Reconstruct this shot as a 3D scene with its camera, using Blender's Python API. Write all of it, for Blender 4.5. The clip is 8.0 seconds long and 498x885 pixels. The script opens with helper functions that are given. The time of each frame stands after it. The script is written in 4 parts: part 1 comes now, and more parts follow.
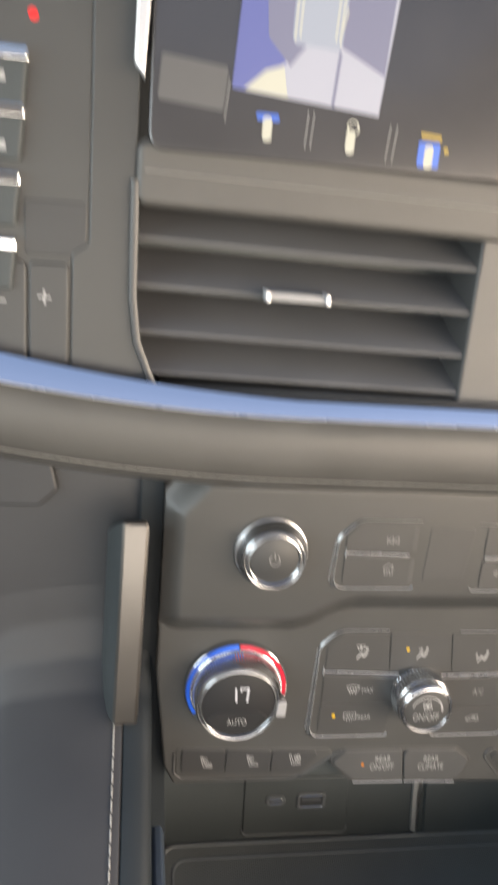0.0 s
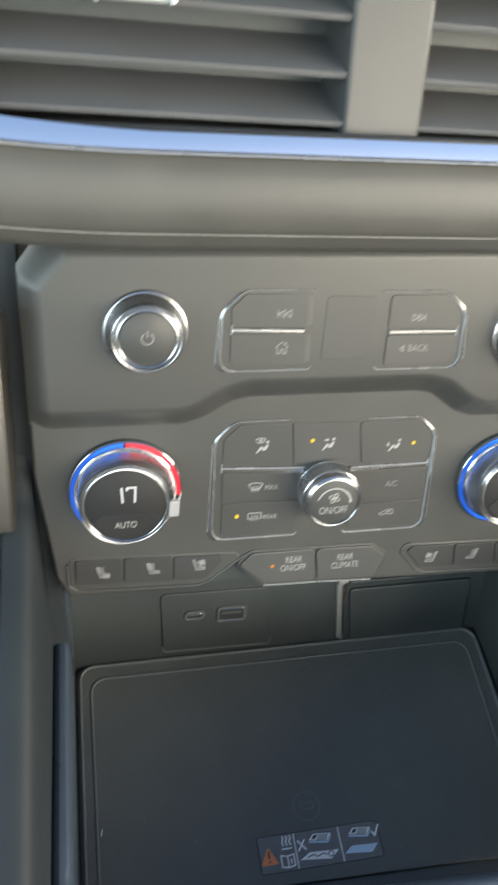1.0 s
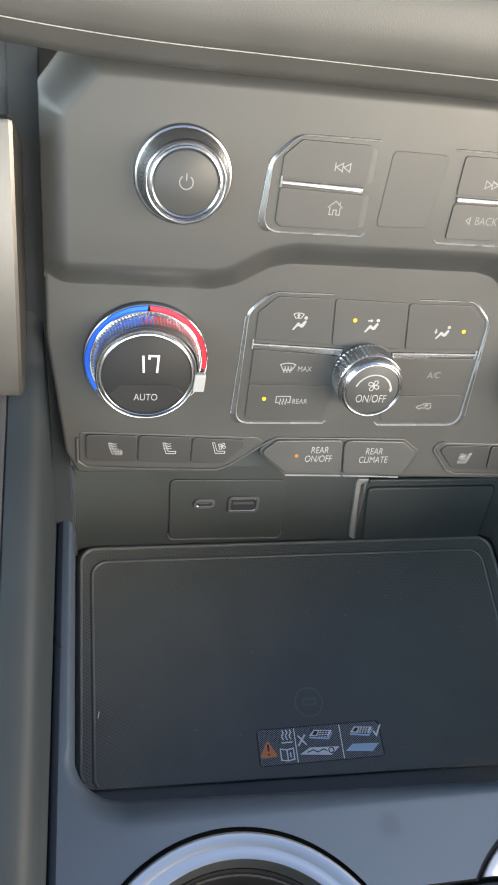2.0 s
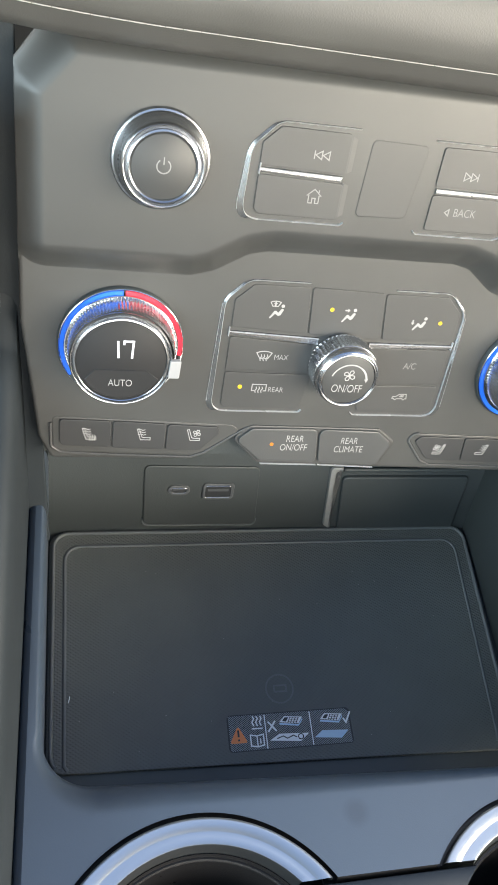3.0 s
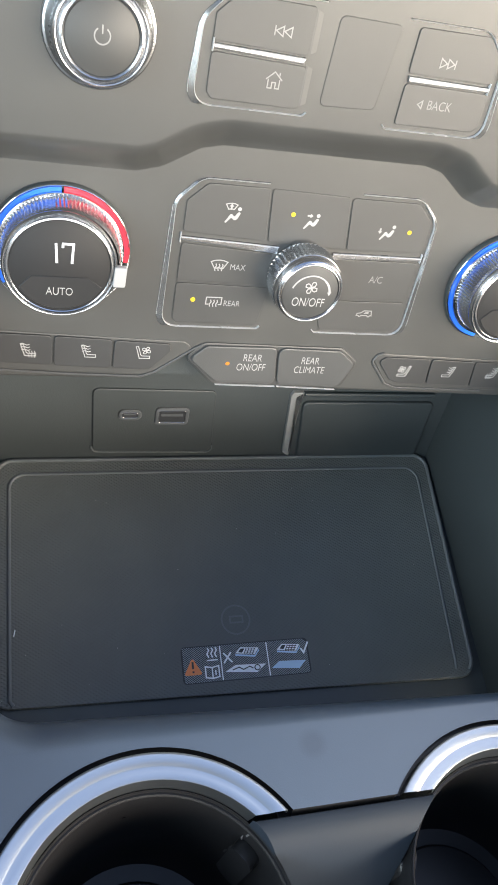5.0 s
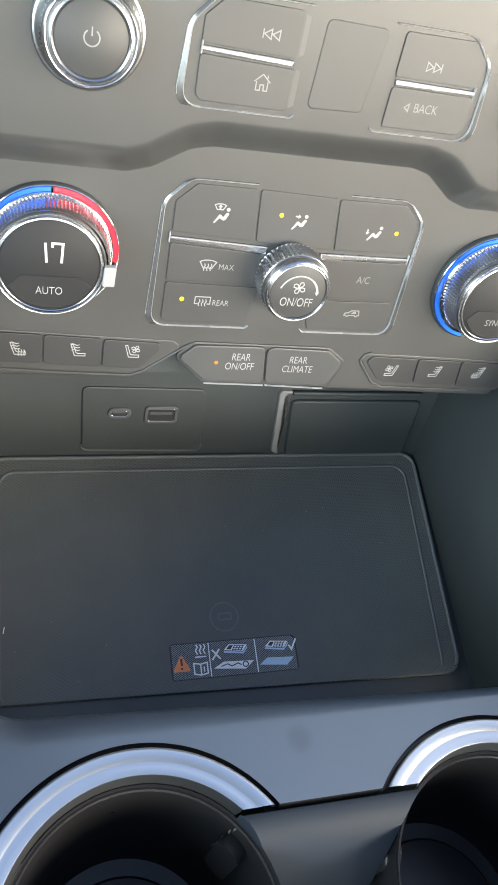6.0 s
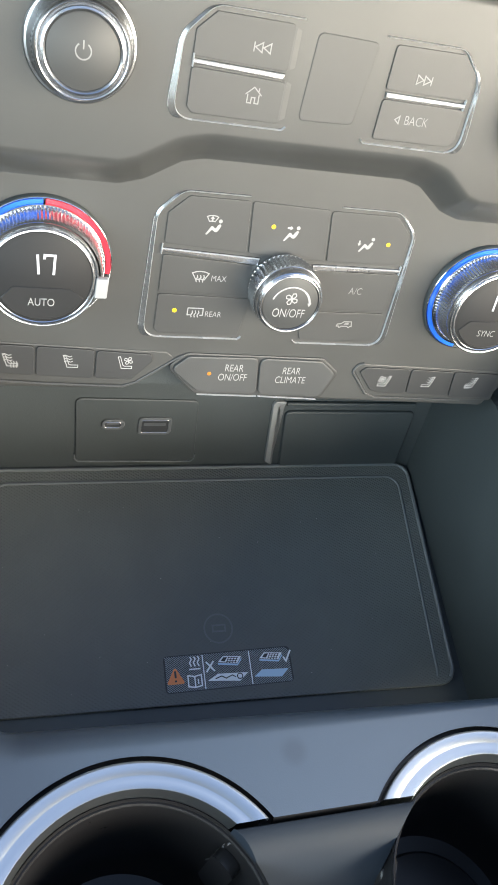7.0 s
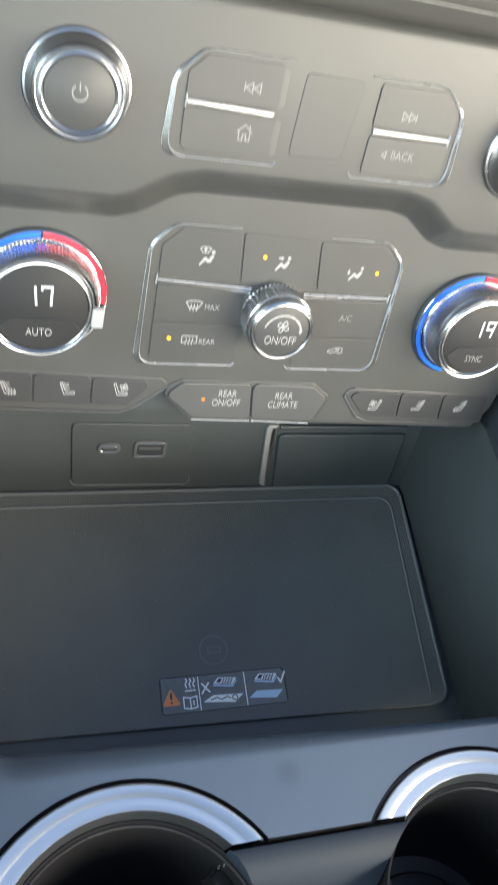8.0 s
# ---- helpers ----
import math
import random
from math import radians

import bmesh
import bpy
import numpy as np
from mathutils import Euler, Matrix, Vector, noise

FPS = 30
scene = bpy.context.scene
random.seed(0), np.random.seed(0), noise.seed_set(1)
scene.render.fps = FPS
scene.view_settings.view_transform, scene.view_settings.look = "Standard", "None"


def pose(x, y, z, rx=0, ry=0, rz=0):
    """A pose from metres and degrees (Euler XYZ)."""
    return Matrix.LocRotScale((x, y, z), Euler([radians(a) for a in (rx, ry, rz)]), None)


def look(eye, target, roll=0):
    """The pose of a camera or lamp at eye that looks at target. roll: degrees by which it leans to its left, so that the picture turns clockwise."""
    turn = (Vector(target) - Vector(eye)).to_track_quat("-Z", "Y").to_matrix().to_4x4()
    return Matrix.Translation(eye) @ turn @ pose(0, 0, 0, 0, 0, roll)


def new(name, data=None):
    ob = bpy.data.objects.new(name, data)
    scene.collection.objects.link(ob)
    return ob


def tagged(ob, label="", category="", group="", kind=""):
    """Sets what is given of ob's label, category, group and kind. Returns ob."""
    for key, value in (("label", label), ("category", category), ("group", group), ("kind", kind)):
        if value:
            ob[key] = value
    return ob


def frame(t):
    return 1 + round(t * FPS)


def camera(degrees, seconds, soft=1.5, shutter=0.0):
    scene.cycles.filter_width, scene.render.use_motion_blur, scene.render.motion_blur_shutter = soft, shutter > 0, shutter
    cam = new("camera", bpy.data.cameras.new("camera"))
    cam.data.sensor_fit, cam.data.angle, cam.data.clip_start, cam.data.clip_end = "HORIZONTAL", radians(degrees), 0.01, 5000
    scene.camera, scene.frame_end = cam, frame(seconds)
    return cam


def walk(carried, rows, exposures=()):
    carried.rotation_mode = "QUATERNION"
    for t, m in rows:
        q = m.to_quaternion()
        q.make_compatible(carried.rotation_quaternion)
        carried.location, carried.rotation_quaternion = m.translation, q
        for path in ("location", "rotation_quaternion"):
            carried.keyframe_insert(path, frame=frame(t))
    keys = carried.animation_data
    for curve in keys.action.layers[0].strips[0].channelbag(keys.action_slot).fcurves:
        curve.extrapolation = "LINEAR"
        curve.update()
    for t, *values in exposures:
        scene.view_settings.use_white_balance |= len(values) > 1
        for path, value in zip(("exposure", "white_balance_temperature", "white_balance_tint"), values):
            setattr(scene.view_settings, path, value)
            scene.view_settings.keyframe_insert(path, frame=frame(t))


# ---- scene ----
cam = camera(35.6, 8.0, shutter=0.45)
PATH = [
    (0, (-0.146, -0.307, 0.215), (0.177, 1.574, -0.381), 5.0),
    (0.1, (-0.146, -0.305, 0.198), (0.206, 1.566, -0.416), 4.9),
    (0.2, (-0.133, -0.291, 0.188), (0.229, 1.548, -0.512), 4.8),
    (0.3, (-0.125, -0.288, 0.181), (0.253, 1.522, -0.581), 4.1),
    (0.4, (-0.117, -0.29, 0.178), (0.274, 1.498, -0.628), 3.4),
    (0.5, (-0.11, -0.293, 0.18), (0.286, 1.484, -0.649), 3.0),
    (0.6, (-0.108, -0.296, 0.18), (0.294, 1.478, -0.653), 2.4),
    (0.7, (-0.107, -0.296, 0.178), (0.293, 1.474, -0.662), 2.3),
    (0.9, (-0.099, -0.295, 0.17), (0.302, 1.46, -0.7), 2.5),
    (1, (-0.103, -0.292, 0.167), (0.295, 1.453, -0.725), 3.0),
    (1.2, (-0.111, -0.282, 0.158), (0.278, 1.433, -0.794), 3.8),
    (1.5, (-0.111, -0.274, 0.148), (0.257, 1.397, -0.888), 5.3),
    (1.7, (-0.113, -0.269, 0.142), (0.269, 1.374, -0.932), 6.4),
    (2.8, (-0.113, -0.269, 0.143), (0.347, 1.323, -0.977), 9.7),
    (3, (-0.111, -0.268, 0.143), (0.355, 1.316, -0.985), 10.0),
    (3.5, (-0.112, -0.267, 0.142), (0.379, 1.287, -1.017), 10.7),
    (4, (-0.107, -0.259, 0.13), (0.41, 1.261, -1.063), 11.6),
    (4.5, (-0.104, -0.256, 0.126), (0.436, 1.23, -1.099), 12.3),
    (4.7, (-0.103, -0.256, 0.126), (0.446, 1.218, -1.109), 12.6),
    (5.8, (-0.103, -0.257, 0.127), (0.479, 1.197, -1.117), 13.4),
    (6, (-0.103, -0.258, 0.128), (0.482, 1.197, -1.114), 13.6),
    (6.5, (-0.103, -0.258, 0.128), (0.494, 1.197, -1.108), 13.7),
    (7, (-0.102, -0.258, 0.128), (0.494, 1.212, -1.09), 13.5),
    (7.5, (-0.102, -0.258, 0.129), (0.497, 1.226, -1.071), 13.3),
    (7.7, (-0.103, -0.26, 0.128), (0.504, 1.225, -1.066), 13.4),
    (7.9, (-0.103, -0.26, 0.129), (0.509, 1.226, -1.061), 13.4),
    (8, (-0.103, -0.261, 0.134), (0.504, 1.234, -1.046), 13.2),
]
BASE = pose(0, 0, 1.15, -14, 0, 0)
walk(cam, [(t, BASE @ look(eye, target, roll)) for t, eye, target, roll in PATH],
     exposures=[(0, 0.92, 7150, 14), (0.35, 1.03, 6800, 8), (0.7, 1.05, 6550, 2), (1.5, 1.28, 6700, 9), (3.2, 1.56, 6500, 6), (4.5, 1.62, 6600, 9), (8, 1.66, 6480, 5)])

# ---- world, sun, large lights ----
world = bpy.data.worlds.new("sky")
scene.world = world
world.use_nodes = True
wn = world.node_tree.nodes
sky = wn.new("ShaderNodeTexSky")
sky.sky_type, sky.sun_disc = "NISHITA", False
sky.sun_elevation, sky.sun_rotation = radians(42), radians(35)
wn["Background"].inputs["Strength"].default_value = 0.15
world.node_tree.links.new(sky.outputs[0], wn["Background"].inputs["Color"])
sun = new("sun", bpy.data.lights.new("sun", "SUN"))
sun.data.energy, sun.data.angle, sun.data.color = 4.0, radians(0.5), (1.0, 0.93, 0.82)
sun.matrix_basis = look((math.sin(radians(35)) * 5, math.cos(radians(35)) * 5, 1.15 + 5 * math.tan(radians(42))), (0, 0, 1.15))


def window_light(name, eye, target, w, h, power, color):
    ob = new(name, bpy.data.lights.new(name, "AREA"))
    ob.data.shape, ob.data.size, ob.data.size_y = "RECTANGLE", w, h
    ob.data.energy, ob.data.color = power, color
    ob.matrix_basis = look(eye, target)
    return ob


window_light("right_window_light", (0.84, -0.80, 1.49), (0, -0.35, 1.2), 1.9, 0.44, 24.0, (1.0, 0.88, 0.73))
window_light("left_window_light", (-0.84, -0.55, 1.50), (0, -0.40, 1.2), 1.9, 0.44, 8.5, (0.80, 0.94, 1.0))
window_light("rear_window_light", (0.0, -2.19, 1.52), (0, 0, 1.2), 1.5, 0.42, 7.0, (1.0, 0.95, 0.88))


# ---- materials ----
def nodes_of(mat):
    nt = mat.node_tree
    return nt, nt.nodes["Principled BSDF"]


def material(name, color, rough=0.5, metal=0.0, grain=0.0, grain_scale=800.0, vary=0.15, coat=0.0, rough_vary=0.08, spec=0.5, smudge=35.0):
    mat = bpy.data.materials.new(name)
    mat.use_nodes = True
    nt, p = nodes_of(mat)
    co = nt.nodes.new("ShaderNodeTexCoord")
    big = nt.nodes.new("ShaderNodeTexNoise")
    big.inputs["Scale"].default_value, big.inputs["Detail"].default_value = smudge, 6
    nt.links.new(co.outputs["Object"], big.inputs["Vector"])
    mix = nt.nodes.new("ShaderNodeMixRGB")
    mix.inputs[1].default_value = (*[c * (1 - vary) for c in color], 1)
    mix.inputs[2].default_value = (*[min(1, c * (1 + vary)) for c in color], 1)
    nt.links.new(big.outputs["Fac"], mix.inputs[0])
    nt.links.new(mix.outputs[0], p.inputs["Base Color"])
    rr = nt.nodes.new("ShaderNodeMapRange")
    rr.inputs["To Min"].default_value, rr.inputs["To Max"].default_value = max(0.02, rough - rough_vary), min(1, rough + rough_vary)
    nt.links.new(big.outputs["Fac"], rr.inputs["Value"])
    nt.links.new(rr.outputs[0], p.inputs["Roughness"])
    p.inputs["Metallic"].default_value = metal
    p.inputs["Specular IOR Level"].default_value = spec
    p.inputs["Coat Weight"].default_value = coat
    p.inputs["Coat Roughness"].default_value = 0.08
    if grain:
        fine = nt.nodes.new("ShaderNodeTexNoise")
        fine.inputs["Scale"].default_value, fine.inputs["Detail"].default_value = grain_scale, 3
        nt.links.new(co.outputs["Object"], fine.inputs["Vector"])
        bump = nt.nodes.new("ShaderNodeBump")
        bump.inputs["Strength"].default_value, bump.inputs["Distance"].default_value = grain, 0.0004
        nt.links.new(fine.outputs["Fac"], bump.inputs["Height"])
        nt.links.new(bump.outputs[0], p.inputs["Normal"])
    return mat


def leather(name, color, rough=0.5):
    mat = material(name, color, rough, vary=0.2)
    nt, p = nodes_of(mat)
    co = nt.nodes.new("ShaderNodeTexCoord")
    vo = nt.nodes.new("ShaderNodeTexVoronoi")
    vo.feature = "DISTANCE_TO_EDGE"
    vo.inputs["Scale"].default_value = 1100
    nt.links.new(co.outputs["Object"], vo.inputs["Vector"])
    bump = nt.nodes.new("ShaderNodeBump")
    bump.inputs["Strength"].default_value, bump.inputs["Distance"].default_value = 0.12, 0.0004
    nt.links.new(vo.outputs["Distance"], bump.inputs["Height"])
    nt.links.new(bump.outputs[0], p.inputs["Normal"])
    return mat


def ribbed_rubber(name, color, rough, pitch):
    """Rubber with a fine diamond weave, pitch in metres."""
    mat = material(name, color, rough, vary=0.2)
    nt, p = nodes_of(mat)
    co = nt.nodes.new("ShaderNodeTexCoord")
    heights = []
    for turn in (55, -55):
        mp = nt.nodes.new("ShaderNodeMapping")
        mp.inputs["Rotation"].default_value = (0, radians(turn), 0)
        nt.links.new(co.outputs["Object"], mp.inputs["Vector"])
        wv = nt.nodes.new("ShaderNodeTexWave")
        wv.inputs["Scale"].default_value = 0.314 / pitch
        nt.links.new(mp.outputs[0], wv.inputs["Vector"])
        heights.append(wv)
    mul = nt.nodes.new("ShaderNodeMath")
    mul.operation = "MULTIPLY"
    nt.links.new(heights[0].outputs["Fac"], mul.inputs[0])
    nt.links.new(heights[1].outputs["Fac"], mul.inputs[1])
    bump = nt.nodes.new("ShaderNodeBump")
    bump.inputs["Strength"].default_value, bump.inputs["Distance"].default_value = 0.5, 0.0003
    nt.links.new(mul.outputs[0], bump.inputs["Height"])
    nt.links.new(bump.outputs[0], p.inputs["Normal"])
    return mat


def glow(name, color, strength):
    mat = bpy.data.materials.new(name)
    mat.use_nodes = True
    _, p = nodes_of(mat)
    p.inputs["Base Color"].default_value = (*[0.15 * k for k in color], 1)
    p.inputs["Emission Color"].default_value = (*color, 1)
    p.inputs["Emission Strength"].default_value = strength
    p.inputs["Roughness"].default_value = 0.4
    return mat


M_FASCIA = material("charcoal_plastic", (0.046, 0.0465, 0.0455), 0.42, grain=0.03, grain_scale=1500)
M_BUTTON = material("button_plastic", (0.042, 0.0425, 0.0425), 0.45, grain=0.05, grain_scale=1800)
M_KEY = material("grey_key_plastic", (0.054, 0.055, 0.0555), 0.42, grain=0.12, grain_scale=1800)
M_DARK = material("black_plastic", (0.036, 0.043, 0.045), 0.5, grain=0.2, grain_scale=1200)
M_GLOSS = material("gloss_black", (0.016, 0.016, 0.017), 0.12, coat=0.5, rough_vary=0.04)
M_DISPLAY = material("smoked_display", (0.018, 0.018, 0.019), 0.5, rough_vary=0.05, spec=0.25)
# Dark grey deck; the blue sky it reflects is put partly into this colour.
M_CONSOLE = material("satin_console", (0.038, 0.055, 0.081), 0.30, grain=0.10, grain_scale=1800, coat=0.7, vary=0.10)
nt, p = nodes_of(M_CONSOLE)
p.inputs["Coat Roughness"].default_value = 0.4
co, dist, ramp, mul = nt.nodes.new("ShaderNodeTexCoord"), nt.nodes.new("ShaderNodeVectorMath"), nt.nodes.new("ShaderNodeMapRange"), nt.nodes.new("ShaderNodeMixRGB")
dist.operation = "DISTANCE"
dist.inputs[1].default_value = (-0.0066, 0.0, 0.0094)
ramp.inputs["From Min"].default_value, ramp.inputs["From Max"].default_value = 0.0025, 0.0058
ramp.inputs["To Min"].default_value, ramp.inputs["To Max"].default_value = 0.36, 0.0
mul.inputs[2].default_value = (0.010, 0.015, 0.024, 1)
nt.links.new(co.outputs["Object"], dist.inputs[0])
nt.links.new(dist.outputs["Value"], ramp.inputs["Value"])
nt.links.new(ramp.outputs[0], mul.inputs[0])
nt.links.new(p.inputs["Base Color"].links[0].from_socket, mul.inputs[1])
nt.links.new(mul.outputs[0], p.inputs["Base Color"])
M_SOFT = leather("soft_trim", (0.034, 0.035, 0.038), 0.5)
M_WRAP = leather("wrapped_bolster", (0.072, 0.070, 0.066), 0.5)
M_INSERT = material("insert_plastic", (0.011, 0.016, 0.024), 0.55, grain=0.05, grain_scale=1500, spec=0.18)
M_SOFT2 = material("smooth_grey_trim", (0.017, 0.022, 0.026), 0.6, spec=0.3, grain=0.15, grain_scale=1500)
M_CHROME = material("chrome", (0.82, 0.83, 0.85), 0.10, 1.0, vary=0.04, rough_vary=0.04)
M_FRAME = material("frame_chrome", (0.70, 0.71, 0.72), 0.20, 1.0, vary=0.05, rough_vary=0.05)
M_GRIP = material("grip_chrome", (0.47, 0.48, 0.50), 0.26, 1.0, vary=0.05, rough_vary=0.05)
M_KNOB = material("knob_metal", (0.52, 0.53, 0.55), 0.22, 1.0, vary=0.05, rough_vary=0.05)
M_STICKER = material("sticker_black", (0.022, 0.024, 0.027), 0.45)
M_SYMBOL = material("embossed_mark", (0.12, 0.125, 0.13), 0.45)
M_WELL = material("well_plastic", (0.012, 0.012, 0.013), 0.3, grain=0.1, grain_scale=1500, spec=0.25)
M_SEATKEY = material("seat_key_plastic", (0.034, 0.0345, 0.0355), 0.4, grain=0.05, grain_scale=1800)
M_BAR = material("satin_bar", (0.30, 0.30, 0.31), 0.27, 0.85, vary=0.06, rough_vary=0.05)
M_CHANNEL = material("satin_channel", (0.25, 0.255, 0.26), 0.22, 0.8, vary=0.06, rough_vary=0.05)
# Pale tone of a dried smear, with its dim glints put into the colour.
M_SMEAR_GLINT = material("smear_glint_film", (0.075, 0.075, 0.08), 0.6, vary=0.3)
M_EDGE = material("bright_plated_edge", (0.60, 0.60, 0.61), 0.28, 0.45, vary=0.05)
M_SLAT = material("vent_plastic", (0.105, 0.107, 0.112), 0.45, grain=0.1, grain_scale=1500)
M_SCREEN = material("screen_glass", (0.042, 0.042, 0.046), 0.22, coat=0.4, rough_vary=0.05)
M_PORT = material("port_metal", (0.095, 0.102, 0.108), 0.4, 0.3)
M_PALE = material("pale_edge", (0.20, 0.20, 0.195), 0.4)
M_SATIN = material("satin_metal", (0.21, 0.197, 0.183), 0.42, 1.0, vary=0.08, rough_vary=0.06, grain=0.06)
M_RING = material("cup_ring_metal", (0.40, 0.43, 0.46), 0.33, 1.0, vary=0.03, rough_vary=0.02)
M_RUBBER = ribbed_rubber("ribbed_mat", (0.090, 0.097, 0.094), 0.46, 0.0014)
# Paler than the mat: the lips' thin highlights are put into the colour.
M_LIP = material("highlit_edge", (0.10, 0.11, 0.115), 0.4)
M_WHITE = material("white_print", (0.30, 0.30, 0.298), 0.5, vary=0.06)
M_LABEL = material("label_print", (0.84, 0.88, 0.90), 0.5, vary=0.06)
M_LABEL_BLUE = material("label_blue", (0.48, 0.66, 0.84), 0.5, vary=0.06)
M_HATCH = material("label_hatching", (0.34, 0.36, 0.38), 0.5, vary=0.1)
M_ORANGE = material("label_orange", (0.80, 0.26, 0.08), 0.5, vary=0.06)
M_THREAD = material("pale_thread", (0.34, 0.33, 0.31), 0.7)
M_BLUE = material("blue_ring", (0.015, 0.13, 0.72), 0.3, coat=0.4)
M_RED = material("red_ring", (0.55, 0.02, 0.045), 0.3, coat=0.4)
M_TAB = material("white_pointer", (0.27, 0.27, 0.275), 0.4)
M_DIGIT = glow("lit_digit", (0.95, 0.96, 1.0), 0.34)
# White print, with the glare haze over the keys put into a dimmer colour.
M_DIM = material("dimmed_print", (0.21, 0.21, 0.208), 0.5, vary=0.06)
M_AMBER = glow("amber_lamp", (1.0, 0.62, 0.02), 0.51)
M_LAMP = glow("orange_lamp", (1.0, 0.32, 0.03), 0.31)
M_REDLAMP = glow("red_lamp", (1.0, 0.02, 0.02), 0.61)


# ---- builders (millimetres in the panel's frame: x right, y into the dash, z up along the panel) ----
K = 0.001


def thing(name, label, category, group="", kind="", base=None):
    ob = new(name)
    ob.empty_display_size = 0.01
    ob.matrix_basis = BASE if base is None else base
    return tagged(ob, label, category, group, kind)


def part(name, bm, mat, parent, label="", smooth=True, scale=K):
    me = bpy.data.meshes.new(name)
    bmesh.ops.scale(bm, vec=(scale, scale, scale), verts=bm.verts)
    bmesh.ops.recalc_face_normals(bm, faces=bm.faces)
    bm.to_mesh(me)
    bm.free()
    if smooth:
        for f in me.polygons:
            f.use_smooth = True
        me.set_sharp_from_angle(angle=radians(35))
    me.materials.append(mat)
    ob = new(name, me)
    ob.parent = parent
    if label:
        ob["label"] = label
    return ob


def inset(points, d):
    """The outline moved inwards by d (points run counter-clockwise or clockwise alike)."""
    area = sum(p[0] * q[1] - q[0] * p[1] for p, q in zip(points, points[1:] + points[:1]))
    sgn = 1 if area > 0 else -1
    out = []
    for i, p in enumerate(points):
        a, q = Vector(points[i - 1]), Vector(points[(i + 1) % len(points)])
        p = Vector(p)
        d1, d2 = (p - a).normalized(), (q - p).normalized()
        n1, n2 = Vector((-d1.y, d1.x)) * sgn, Vector((-d2.y, d2.x)) * sgn
        n = n1 + n2
        n = n / max(0.5, n.length_squared / 2) if n.length > 1e-6 else n1
        out.append(tuple(p + n * d))
    return out


def prism(points, y0, y1, bevel=0.0, seg=2, bm=None, spread=1.0):
    """A plate with the outline points (x, z), its face at y0 and its back at y1; the face's edge rounded by bevel."""
    own = bmesh.new() if bm is None else bm
    points = [tuple(p) for p in points]
    loops = [(points, y1)]
    if bevel:
        for k in range(seg + 1):
            a = math.pi / 2 * k / seg
            loops.append((inset(points, spread * bevel * (1 - math.cos(a))), y0 + bevel * (1 - math.sin(a))))
    else:
        loops.append((points, y0))
    if bevel:
        loops.append((inset(points, spread * bevel + 0.25), y0))
    rings = [[own.verts.new((x, y, z)) for x, z in pts] for pts, y in loops]
    n = len(points)
    for r, q in zip(rings, rings[1:]):
        for i in range(n):
            own.faces.new((r[i], r[(i + 1) % n], q[(i + 1) % n], q[i]))
    own.faces.new(rings[-1])
    own.faces.new(rings[0][::-1])
    return own


def rounded(points, r, n=4):
    """The outline with its corners rounded to the radius r."""
    out = []
    m = len(points)
    for i in range(m):
        p, a, q = Vector(points[i]), Vector(points[i - 1]), Vector(points[(i + 1) % m])
        u, v = (a - p), (q - p)
        lu, lv = u.length, v.length
        u, v = u / lu, v / lv
        half = math.acos(max(-1.0, min(1.0, u.dot(v)))) / 2
        if half > 1.53:
            out.append(tuple(p))
            continue
        k = min(r / math.tan(half), lu * 0.48, lv * 0.48)
        rad = k * math.tan(half)
        mid = p + (u + v).normalized() * (k / math.cos(half))
        s, e = p + u * k - mid, p + v * k - mid
        a0 = math.atan2(s.y, s.x)
        turn = math.atan2(e.y, e.x) - a0
        turn = (turn + math.pi) % (2 * math.pi) - math.pi
        for t in range(n + 1):
            w = a0 + turn * t / n
            out.append((mid.x + rad * math.cos(w), mid.y + rad * math.sin(w)))
    return out


def box_outline(x0, x1, z0, z1, r=1.0):
    return rounded([(x0, z0), (x1, z0), (x1, z1), (x0, z1)], r)


def sweep(path, profile, closed=False, bm=None, up=Vector((0, -1, 0))):
    """Sweeps a closed profile of (side, height) along a path of points; height goes along up."""
    own = bmesh.new() if bm is None else bm
    pts = [Vector(p) for p in path]
    rings = []
    for i, p in enumerate(pts):
        before = pts[i - 1] if (i or closed) else p
        after = pts[(i + 1) % len(pts)] if (i + 1 < len(pts) or closed) else p
        d1, d2 = (p - before), (after - p)
        d1 = d1.normalized() if d1.length else d2.normalized()
        d2 = d2.normalized() if d2.length else d1
        d = (d1 + d2).normalized()
        side = d.cross(up).normalized()
        k = 1 / max(0.5, d.dot(d1))
        rings.append([own.verts.new(p + side * s * k + up * h) for s, h in profile])
    n = len(profile)
    for i in range(len(rings) - (0 if closed else 1)):
        r, q = rings[i], rings[(i + 1) % len(rings)]
        for j in range(n):
            own.faces.new((r[j], r[(j + 1) % n], q[(j + 1) % n], q[j]))
    if not closed:
        own.faces.new(rings[0][::-1])
        own.faces.new(rings[-1])
    return own


def half_round(w, h, n=5):
    """A domed strip profile of width w and height h."""
    return [(-w / 2, -0.6)] + [(-w / 2 * math.cos(math.pi * i / n), h * math.sin(math.pi * i / n)) for i in range(n + 1)] + [(w / 2, -0.6)]


